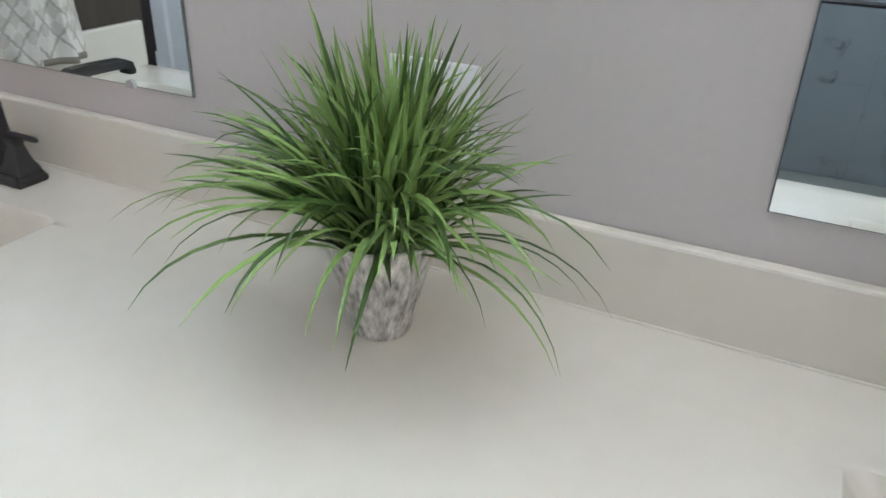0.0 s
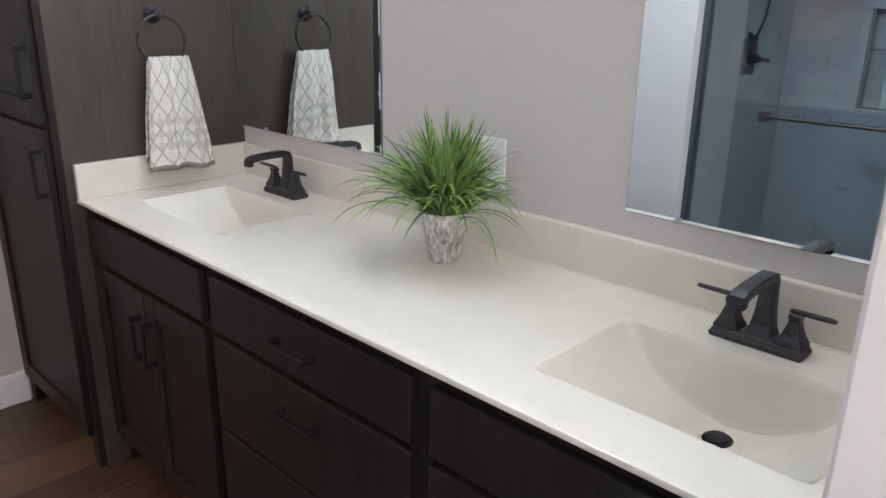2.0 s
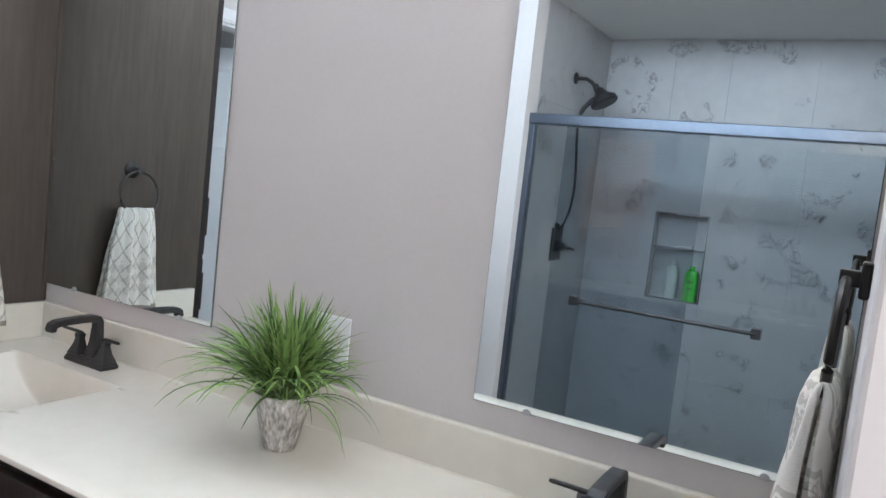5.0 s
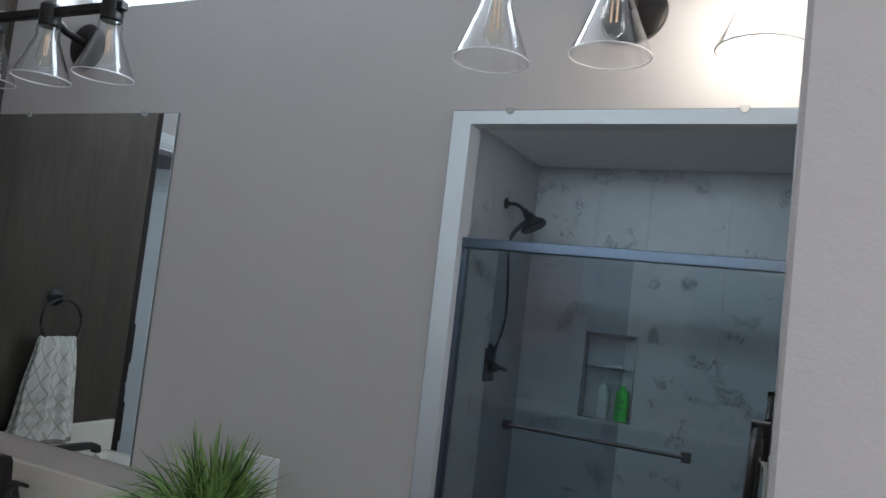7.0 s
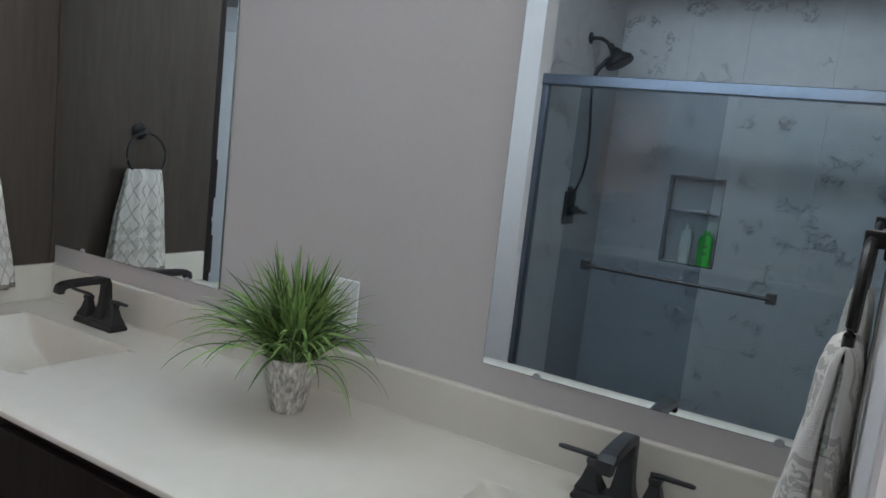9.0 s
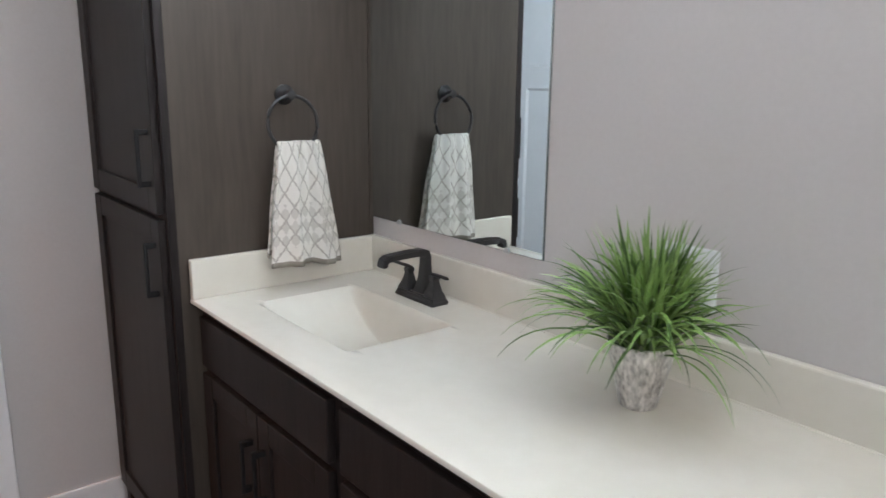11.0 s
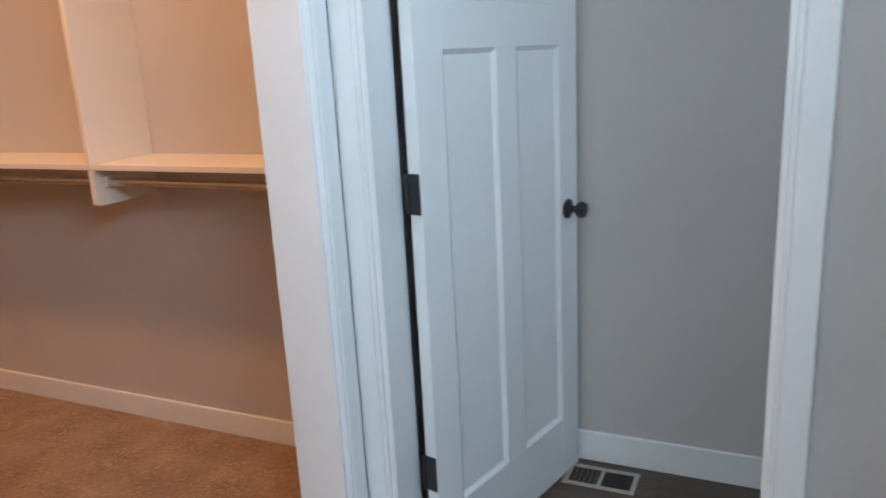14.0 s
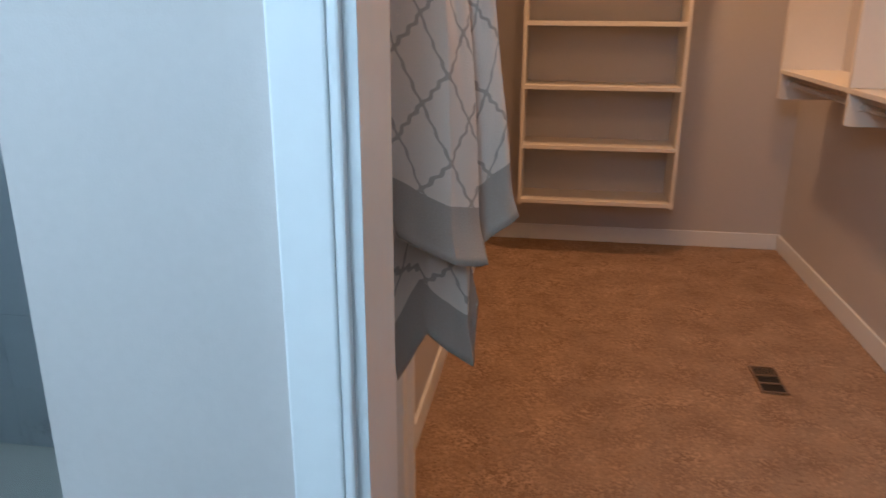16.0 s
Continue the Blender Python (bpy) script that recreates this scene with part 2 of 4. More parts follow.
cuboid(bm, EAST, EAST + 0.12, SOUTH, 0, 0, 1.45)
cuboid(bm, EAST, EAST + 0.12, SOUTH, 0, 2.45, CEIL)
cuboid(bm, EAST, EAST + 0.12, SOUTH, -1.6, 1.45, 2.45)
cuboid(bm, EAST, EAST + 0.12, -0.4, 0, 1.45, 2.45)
setting("wall_east", bm, PAINT, "greige painted wall with an invented opening for fill light", "wall")
setting("wall_stub", box(RIGHT, RIGHT + 0.115, STUB, 0, 0, CEIL, 0.004), PAINT, "greige painted stub wall at the end of the vanity", "wall")
bm = bmesh.new()
cuboid(bm, WC_X - 0.1, WC_X, SOUTH, 0.3, 0, CEIL)
cuboid(bm, WC_X - 0.1, WEST - 0.12, 0.3, 0.4, 0, CEIL)
cuboid(bm, WEST - 0.13, WEST - 0.121, 0.0, 0.3, 0, CEIL)
setting("wall_toilet_room", bm, PAINT, "greige painted wall with an invented opening for fill light of the toilet room", "wall")
setting("wall_closet_west", box(CLOSET_W - 0.1, CLOSET_W, CLOSET_S - 0.1, SOUTH_BACK, 0, CEIL), PAINT, "greige painted closet wall behind the hanging shelf", "wall")
setting("wall_closet_south", box(CLOSET_W, CLOSET_E + 0.1, CLOSET_S - 0.1, CLOSET_S, 0, CEIL), PAINT, "greige painted closet back wall", "wall")
setting("wall_closet_east", cuboid(box(CLOSET_E, CLOSET_E + 0.1, CLOSET_S, SH_BACK - 0.101, 0, CEIL), CLOSET_E, SH_WEST - 0.062, SH_BACK - 0.101, SOUTH_BACK, 0, CEIL), PAINT, "greige painted closet side wall", "wall")
setting("ceiling", box(WC_X - 0.1, EAST + 0.12, CLOSET_S - 0.1, 0.4, CEIL, CEIL + 0.1), CEILING, "white painted ceiling")
setting("floor", box(WC_X - 0.1, EAST + 0.12, SOUTH_BACK, 0.4, -0.1, -0.004), TOEKICK, "subfloor beneath dark vinyl planks")


# bathroom vanity
def shaker(parent, x0, x1, z0, z1, y, name="cabinet_door", rail=0.055, slab=False):
    """A front in the plane y, facing south: slab, or frame with a recessed field."""
    if slab:
        return part(name, box(x0, x1, y - 0.019, y, z0, z1, 0.003), WOOD, parent)
    bm = bmesh.new()
    cuboid(bm, x0, x0 + rail, y - 0.019, y, z0, z1, 0.002)
    cuboid(bm, x1 - rail, x1, y - 0.019, y, z0, z1, 0.002)
    cuboid(bm, x0 + rail, x1 - rail, y - 0.0186, y, z0, z0 + rail, 0.002)
    cuboid(bm, x0 + rail, x1 - rail, y - 0.0186, y, z1 - rail, z1, 0.002)
    cuboid(bm, x0 + rail - 0.004, x1 - rail + 0.004, y - 0.010, y - 0.001, z0 + rail - 0.004, z1 - rail + 0.004)
    return part(name, bm, WOOD, parent)


def pull(parent, x, y, z, length=0.13, upright=True):
    """A square bar pull standing off a front that faces south."""
    h = length / 2
    bm = bmesh.new()
    if upright:
        cuboid(bm, x - 0.005, x + 0.005, y - 0.032, y - 0.022, z - h, z + h, 0.0025)
        for s in (-1, 1):
            cuboid(bm, x - 0.007, x + 0.007, y - 0.026, y + 0.001, z + s * (h - 0.008) - 0.007, z + s * (h - 0.008) + 0.007, 0.002)
    else:
        cuboid(bm, x - h, x + h, y - 0.032, y - 0.022, z - 0.005, z + 0.005, 0.0025)
        for s in (-1, 1):
            cuboid(bm, x + s * (h - 0.008) - 0.007, x + s * (h - 0.008) + 0.007, y - 0.026, y + 0.001, z - 0.007, z + 0.007, 0.002)
    return part("handle", bm, PULL, parent, "matte black bar pull")


FACE = -0.520


def sink_base(x0, x1, which):
    c = thing("sink_cabinet", f"espresso wood sink cabinet {which}", "cabinet", group="vanity cabinets")
    bm = bmesh.new()
    for a, b in ((x0, x0 + 0.018), (x1 - 0.018, x1)):
        cuboid(bm, a, b, FACE + 0.02, -0.002, 0.0, TOP - 0.0135)
    cuboid(bm, x0 + 0.018, x1 - 0.018, FACE + 0.02, -0.002, 0.10, 0.118)
    cuboid(bm, x0 + 0.018, x1 - 0.018, -0.010, -0.002, 0.118, TOP - 0.15)
    part("body", bm, WOOD, c)
    bm = bmesh.new()
    cuboid(bm, x0, x0 + 0.035, FACE, FACE + 0.02, 0.09, TOP - 0.0135, 0.001)
    cuboid(bm, x1 - 0.035, x1, FACE, FACE + 0.02, 0.09, TOP - 0.0135, 0.001)
    for a, b in ((0.09, 0.125), (0.67, 0.70), (0.82, TOP - 0.0135)):
        cuboid(bm, x0 + 0.035, x1 - 0.035, FACE + 0.0006, FACE + 0.02, a, b)
    part("face_frame", bm, WOOD, c)
    part("toe_kick", box(x0 + 0.018, x1 - 0.018, FACE + 0.075, FACE + 0.09, 0, 0.10), TOEKICK, c)
    shaker(c, x0 + 0.022, x1 - 0.022, 0.697, 0.828, FACE, "false_drawer_front", slab=True)
    mid = (x0 + x1) / 2
    for a, b, hx in ((x0 + 0.022, mid - 0.002, mid - 0.032), (mid + 0.002, x1 - 0.022, mid + 0.032)):
        d = shaker(c, a, b, 0.115, 0.680, FACE)
        pull(d, hx, FACE - 0.018, 0.545)
    return c


def drawer_base(x0, x1):
    c = thing("drawer_cabinet", "espresso wood vanity cabinet with three drawers", "cabinet", group="vanity cabinets")
    bm = bmesh.new()
    cuboid(bm, x0 + 0.001, x0 + 0.019, FACE + 0.02, -0.002, 0.0, TOP - 0.0135)
    cuboid(bm, x1 - 0.019, x1 - 0.001, FACE + 0.02, -0.002, 0.0, TOP - 0.0135)
    cuboid(bm, x0 + 0.019, x1 - 0.019, -0.012, -0.002, 0.1, TOP - 0.0135)
    part("body", bm, WOOD, c)
    bm = bmesh.new()
    cuboid(bm, x0 + 0.001, x0 + 0.035, FACE, FACE + 0.02, 0.09, TOP - 0.0135, 0.001)
    cuboid(bm, x1 - 0.035, x1 - 0.001, FACE, FACE + 0.02, 0.09, TOP - 0.0135, 0.001)
    for a, b in ((0.09, 0.125), (0.425, 0.455), (0.67, 0.70), (0.82, TOP - 0.0135)):
        cuboid(bm, x0 + 0.035, x1 - 0.035, FACE + 0.0006, FACE + 0.02, a, b)
    part("face_frame", bm, WOOD, c)
    part("toe_kick", box(x0 + 0.02, x1 - 0.02, FACE + 0.075, FACE + 0.09, 0, 0.10), TOEKICK, c)
    for a, b in ((0.115, 0.435), (0.447, 0.680), (0.697, 0.828)):
        d = shaker(c, x0 + 0.022, x1 - 0.022, a, b, FACE, "drawer_front", slab=True)
        pull(d, (x0 + x1) / 2, FACE - 0.018, b - 0.075 if b < 0.8 else (a + b) / 2, 0.13, False)
    return c


sink_base(0.003, 0.683, "beside the tall linen tower")
drawer_base(0.683, 1.390)
sink_base(1.390, RIGHT - 0.004, "beside the stub wall")

# counter with two moulded basins
SINKS = (0.348, 1.752)
HALF, SY0, SY1 = 0.215, -0.432, -0.153


def bowl(x, y):
    best = 0.0
    for cx in SINKS:
        s = abs(x - cx) / HALF
        if s < 1 and SY0 < y < SY1:
            ramp = 1 - s ** 2.1
            edge = min((SY1 - y) / 0.022, (y - SY0) / 0.038, 1.0)
            edge = math.sin(max(0.0, edge) * math.pi / 2)
            best = max(best, 0.122 * ramp * edge)
    return best


def counter():
    xs = set(np.round(np.linspace(0.002, RIGHT - 0.002, 60), 4))
    for cx in SINKS:
        xs |= set(np.round(cx + HALF * np.linspace(-1, 1, 61), 4))
    ys = set(np.round(np.linspace(-0.5465, -0.002, 16), 4)) | set(np.round(np.linspace(SY1 - 0.03, SY1 + 0.002, 14), 4)) | set(np.round(np.linspace(SY0 - 0.002, SY0 + 0.06, 14), 4))
    xs, ys = sorted(xs), sorted(ys)
    bm = bmesh.new()
    grid = [[bm.verts.new((x, y, TOP - bowl(x, y))) for y in ys] for x in xs]
    for i in range(len(xs) - 1):
        for j in range(len(ys) - 1):
            bm.faces.new((grid[i][j], grid[i + 1][j], grid[i + 1][j + 1], grid[i][j + 1]))
    # rounded front nose
    last = [g[0] for g in grid]
    for y, z in ((-0.5495, TOP - 0.0010), (-0.5510, TOP - 0.0035), (-0.5510, TOP - 0.0105), (-0.549, TOP - 0.0125), (-0.50, TOP - 0.0125)):
        row = [bm.verts.new((x, y, z)) for x in xs]
        for i in range(len(xs) - 1):
            bm.faces.new((last[i], row[i], row[i + 1], last[i + 1]))
        last = row
    return bm


top = thing("countertop", "glossy white cultured marble double vanity top with moulded basins", "countertop")
part("slab", counter(), MARBLE, top, smooth=True)
part("backsplash", box(0.0215, RIGHT - 0.002, -0.020, -0.001, TOP - 0.001, TOP + 0.102, 0.004), MARBLE, top)
part("side_splash", box(0.002, 0.021, -0.551, -0.001, TOP - 0.001, TOP + 0.102, 0.004), MARBLE, top)
part("caulk_line", tube([(0.022, -0.0205, TOP + 0.0005), (RIGHT - 0.003, -0.0205, TOP + 0.0005)], 0.0025, 8), MARBLE, top, smooth=True)


def drain(cx):
    d = thing("sink_drain", "dark bronze pop-up drain in the white basin", "drain", (cx + 0.010, -0.226, TOP - 0.1222), "drains")
    part("flange", lathe([(0, 0.0), (0.0235, 0.0), (0.025, 0.002), (0.0235, 0.004), (0.0205, 0.003), (0.0195, 0.001), (0, 0.001)], 28), BRONZE, d, smooth=True)
    part("stopper", lathe([(0, 0.0032), (0.0185, 0.0032), (0.0195, 0.006), (0.0165, 0.009), (0, 0.011)], 28), BRONZE, d, smooth=True)


def rect(cx, cy, z, w, d):
    return [(cx - w, cy - d, z), (cx + w, cy - d, z), (cx + w, cy + d, z), (cx - w, cy + d, z)]


def faucet(cx):
    f = thing("faucet", "oil-rubbed bronze centerset faucet with two lever handles", "faucet", (cx, -0.085, TOP), "faucets")
    bm = loft([rect(0, 0, 0.0, 0.080, 0.027), rect(0, 0, 0.012, 0.078, 0.026), rect(0, 0, 0.020, 0.070, 0.020)])
    bmesh.ops.bevel(bm, geom=list(bm.edges), offset=0.003, segments=2, affect="EDGES")
    part("base_plate", bm, BLACK, f)
    # arching spout of square section
    path = [(0.008, 0.014, 0.024, 0.022), (0.010, 0.034, 0.0175, 0.0165), (0.012, 0.060, 0.0145, 0.0130), (0.013, 0.095, 0.0130, 0.0105), (0.013, 0.110, 0.0128, 0.0100), (0.009, 0.1190, 0.0128, 0.0100), (0.000, 0.1225, 0.0130, 0.0092), (-0.035, 0.1230, 0.0134, 0.0085), (-0.080, 0.1215, 0.0138, 0.0082), (-0.104, 0.1195, 0.0142, 0.0082), (-0.1145, 0.1145, 0.0142, 0.0082), (-0.1165, 0.105, 0.0140, 0.0080), (-0.1165, 0.0995, 0.0140, 0.0080)]
    secs = []
    for i, (y, z, w, d) in enumerate(path):
        a, b = path[max(0, i - 1)], path[min(len(path) - 1, i + 1)]
        dy, dz = b[0] - a[0], b[1] - a[1]
        n = math.hypot(dy, dz)
        ny, nz = dz / n, -dy / n
        secs.append([(-w, y + d * ny, z + d * nz), (w, y + d * ny, z + d * nz), (w, y - d * ny, z - d * nz), (-w, y - d * ny, z - d * nz)])
    bm = loft(secs)
    sharp = [e for e in bm.edges if e.is_manifold and e.calc_face_angle() > 0.9]
    bmesh.ops.bevel(bm, geom=sharp, offset=0.002, segments=2, affect="EDGES")
    part("spout", bm, BLACK, f)
    for s in (-1, 1):
        bm = loft([rect(s * 0.053, 0, 0.018, 0.0235, 0.0205), rect(s * 0.053, 0, 0.023, 0.0215, 0.0195), rect(s * 0.053, 0, 0.036, 0.0150, 0.0140), rect(s * 0.053, 0.001, 0.052, 0.0105, 0.0105), rect(s * 0.053, 0.001, 0.060, 0.0085, 0.0085), rect(s * 0.053, 0.001, 0.063, 0.0105, 0.0105), rect(s * 0.053, 0.001, 0.072, 0.0105, 0.0105)])
        bmesh.ops.bevel(bm, geom=list(bm.edges), offset=0.0015, segments=1, affect="EDGES")
        h = part("handle", bm, BLACK, f)
        part("lever", tube([(s * 0.043, 0.001, 0.074), (s * 0.060, 0.0, 0.0755), (s * 0.110, -0.006, 0.078), (s * 0.116, -0.007, 0.0782)], [0.0044, 0.0048, 0.0045, 0.003], 10), BLACK, h, smooth=True)
    part("lift_rod", tube([(0, 0.024, 0.015), (0, 0.024, 0.06)], 0.0025, 8), BLACK, f)
    return f


for cx in SINKS:
    drain(cx)
    faucet(cx)


# mirrors
def mirror(x0, x1, clips):
    z0, z1 = 1.026, 1.878
    m = thing("wall_mirror", "frameless rectangular plate mirror clipped to the wall", "mirror", (0, 0, 0), "mirrors")
    part("backing", box(x0 - 0.0014, x1 + 0.0014, -0.0040, -0.0006, z0 - 0.0014, z1 + 0.0014), GLASS_EDGE, m)
    part("glass", box(x0, x1, -0.0058, -0.0042, z0, z1), MIRROR, m)
    for cx, z in clips:
        s = 1 if z > 1.5 else -1
        # a tab with a rounded lip that laps over the edge of the glass
        lip = [(0.0075 * math.cos(a), -s * (0.001 + 0.0075 * math.sin(a))) for a in [math.pi * k / 10 for k in range(11)]]
        outline = [(0.0085, s * 0.004)] + lip + [(-0.0085, s * 0.004)]
        bm = loft([[(cx + u, y, z + v) for u, v in outline] for y in (-0.0062, -0.0088)])
        cuboid(bm, cx - 0.0085, cx + 0.0085, -0.0086, -0.0004, z + s * 0.0012 - 0.0008, z + s * 0.0012 + 0.0024)
        part("clip", bm, CLIP, m, "clear plastic mirror clip")
    return m


mirror(0.006, 0.688, ((0.14, 1.026), (0.575, 1.026), (0.137, 1.879), (0.574, 1.879)))
mirror(1.429, RIGHT - 0.006, ((1.544, 1.026), (1.967, 1.026), (1.549, 1.879), (1.972, 1.879)))

# outlet plate
o = thing("outlet", "white double gang outlet cover plate on the wall", "outlet", (1.055, -0.0005, 1.068))
part("plate", box(-0.057, 0.057, -0.006, 0, -0.057, 0.057, 0.002), WHITE, o)
for dx in (-0.023, 0.023):
    part("socket", box(dx - 0.0165, dx + 0.0165, -0.0085, -0.005, -0.033, 0.033, 0.001), PLASTIC, o)

# linen tower
tw = thing("linen_tower", "tall espresso wood linen cabinet with two shaker doors", "cabinet")
TWX0, TWX1, TWF, TWTOP = WEST + 0.004, -0.0005, -0.592, 2.36
bm = bmesh.new()
cuboid(bm, TWX0, TWX0 + 0.018, TWF + 0.02, -0.002, 0, TWTOP)
cuboid(bm, TWX0 + 0.018, TWX1 - 0.018, TWF + 0.02, -0.002, TWTOP - 0.02, TWTOP)
cuboid(bm, TWX0 + 0.018, TWX1 - 0.018, TWF + 0.02, -0.002, 0.09, 0.11)
part("body", bm, WOOD, tw)
part("side_panel", box(TWX1 - 0.018, TWX1, TWF + 0.02, -0.002, 0, TWTOP, 0.001), PANEL, tw, "brown wood grain side panel")
bm = bmesh.new()
cuboid(bm, TWX0, TWX0 + 0.04, TWF, TWF + 0.02, 0.0, TWTOP, 0.001)
cuboid(bm, TWX1 - 0.04, TWX1, TWF, TWF + 0.02, 0.0, TWTOP, 0.001)
for a, b in ((0.09, 0.13), (1.06, 1.10), (TWTOP - 0.04, TWTOP)):
    cuboid(bm, TWX0 + 0.04, TWX1 - 0.04, TWF + 0.0006, TWF + 0.02, a, b)
part("face_frame", bm, WOOD, tw)
part("toe_kick", box(TWX0 + 0.02, TWX1 - 0.02, TWF + 0.07, TWF + 0.085, 0, 0.09), TOEKICK, tw)
part("filler_strip", box(-0.0002, 0.0025, -0.014, -0.001, TOP + 0.103, TWTOP), PANEL, tw)
for a, b, hz in ((0.115, 1.071, 0.945), (1.087, TWTOP - 0.02, 1.222)):
    d = shaker(tw, TWX0 + 0.02, TWX1 - 0.016, a, b, TWF, rail=0.06)
    pull(d, TWX1 - 0.047, TWF - 0.018, hz, 0.14)


# towels
def towel_material(name, ground, line, kind, cell_w=0.055, cell_h=0.088, hem_h=0.014, thick=0.056):
    m = bpy.data.materials.new(name)
    m.use_nodes = True
    nt = m.node_tree
    N, L = nt.nodes, nt.links
    b = N["Principled BSDF"]
    b.inputs["Roughness"].default_value = 0.95
    b.inputs["Specular IOR Level"].default_value = 0.1
    uv = N.new("ShaderNodeUVMap")
    sep = N.new("ShaderNodeSeparateXYZ")
    L.new(uv.outputs[0], sep.inputs[0])

    def op(kind, a, c=None, d=None):
        n = N.new("ShaderNodeMath")
        n.operation = kind
        for i, v in enumerate((a, c, d)):
            if v is None:
                continue
            if isinstance(v, (int, float)):
                n.inputs[i].default_value = v
            else:
                L.new(v, n.inputs[i])
        return n.outputs[0]

    u, v = sep.outputs[0], sep.outputs[1]
    if kind == "trellis":
        wob = N.new("ShaderNodeTexNoise")
        wob.inputs["Scale"].default_value = 30
        L.new(uv.outputs[0], wob.inputs[0])
        us = op("ADD", op("MULTIPLY", u, 1 / cell_w), op("MULTIPLY", wob.outputs[0], 0.08))
        vs = op("MULTIPLY", v, 2 * math.pi / cell_h)
        # a lozenge lattice with scalloped sides
        s = op("MULTIPLY", op("ARCSINE", op("MULTIPLY", op("SINE", vs), 0.995)), 0.25 / (math.pi / 2))
        s = op("ADD", s, op("MULTIPLY", op("SINE", op("MULTIPLY", vs, 6.0)), 0.022))
        d1 = op("ABSOLUTE", op("SUBTRACT", op("FRACT", op("ADD", us, s)), 0.5))
        d2 = op("ABSOLUTE", op("SUBTRACT", op("FRACT", op("SUBTRACT", op("ADD", us, 0.5), s)), 0.5))
        line_fac = op("LESS_THAN", op("MINIMUM", d1, d2), thick)
        # woven filled ogees in a band above the hem
        cell = op("LESS_THAN", op("MULTIPLY", op("SUBTRACT", op("FRACT", op("ADD", us, s)), 0.5), op("SUBTRACT", op("FRACT", op("SUBTRACT", op("ADD", us, 0.5), s)), 0.5)), 0.0)
        band = op("MULTIPLY", op("GREATER_THAN", v, 0.050), op("LESS_THAN", v, 0.165 if hem_h < 0.05 else 0.0))
        fill = op("MULTIPLY", op("MULTIPLY", cell, band), 0.33)
        hem = op("MULTIPLY", op("LESS_THAN", v, hem_h), 1.0 if hem_h < 0.05 else 0.7)
        fac = op("MAXIMUM", op("MULTIPLY", line_fac, 0.62), op("MAXIMUM", fill, hem))
    else:
        # tall scalloped medallions in offset rows, a lattice band and a plain border
        swirl = N.new("ShaderNodeTexNoise")
        swirl.inputs["Scale"].default_value = 70
        swirl.inputs["Distortion"].default_value = 1.6
        L.new(uv.outputs[0], swirl.inputs[0])
        cv0 = op("MULTIPLY", v, 1 / 0.115)
        shift = op("MULTIPLY", op("FLOOR", op("MODULO", cv0, 2.0)), 0.5)
        cu = op("ABSOLUTE", op("SUBTRACT", op("FRACT", op("ADD", op("MULTIPLY", u, 1 / 0.082), shift)), 0.5))
        cv = op("ABSOLUTE", op("SUBTRACT", op("FRACT", cv0), 0.5))
        ang = op("ARCTAN2", cv, op("ADD", cu, 0.0001))
        rad = op("SQRT", op("ADD", op("MULTIPLY", cu, cu), op("MULTIPLY", cv, cv)))
        rad = op("ADD", rad, op("MULTIPLY", op("COSINE", op("MULTIPLY", ang, 8.0)), 0.022))
        ring = op("MULTIPLY", op("GREATER_THAN", rad, 0.345), op("LESS_THAN", rad, 0.42))
        inner = op("MULTIPLY", op("LESS_THAN", rad, 0.30), op("GREATER_THAN", swirl.outputs[0], 0.48))
        mid = op("MULTIPLY", op("MAXIMUM", ring, inner), op("GREATER_THAN", v, 0.095))
        k1 = op("ABSOLUTE", op("SUBTRACT", op("FRACT", op("MULTIPLY", op("ADD", u, v), 1 / 0.026)), 0.5))
        k2 = op("ABSOLUTE", op("SUBTRACT", op("FRACT", op("MULTIPLY", op("SUBTRACT", u, v), 1 / 0.026)), 0.5))
        lattice = op("MULTIPLY", op("GREATER_THAN", op("MINIMUM", k1, k2), 0.10), op("LESS_THAN", v, 0.085))
        fac = op("MULTIPLY", op("MAXIMUM", op("MAXIMUM", mid, lattice), op("LESS_THAN", v, 0.028)), 0.52)
    nz = N.new("ShaderNodeTexNoise")
    nz.inputs["Scale"].default_value = 500
    L.new(uv.outputs[0], nz.inputs[0])
    soft = op("MULTIPLY_ADD", nz.outputs[0], 0.25, -0.12)
    mix = N.new("ShaderNodeMix")
    mix.data_type = "RGBA"
    mix.inputs[6].default_value = (*ground, 1)
    mix.inputs[7].default_value = (*line, 1)
    L.new(op("ADD", fac, soft), mix.inputs[0])
    L.new(mix.outputs[2], b.inputs["Base Color"])
    bp = N.new("ShaderNodeBump")
    bp.inputs["Strength"].default_value = 0.5
    bp.inputs["Distance"].default_value = 0.002
    L.new(nz.outputs[0], bp.inputs["Height"])
    L.new(bp.outputs[0], b.inputs["Normal"])
    return m


CREAM_TOWEL = towel_material("trellis_towel", (0.72, 0.70, 0.655), (0.27, 0.25, 0.215), "trellis", 0.056, 0.070)
DAMASK_TOWEL = towel_material("damask_towel", (0.76, 0.725, 0.67), (0.30, 0.27, 0.235), "damask")


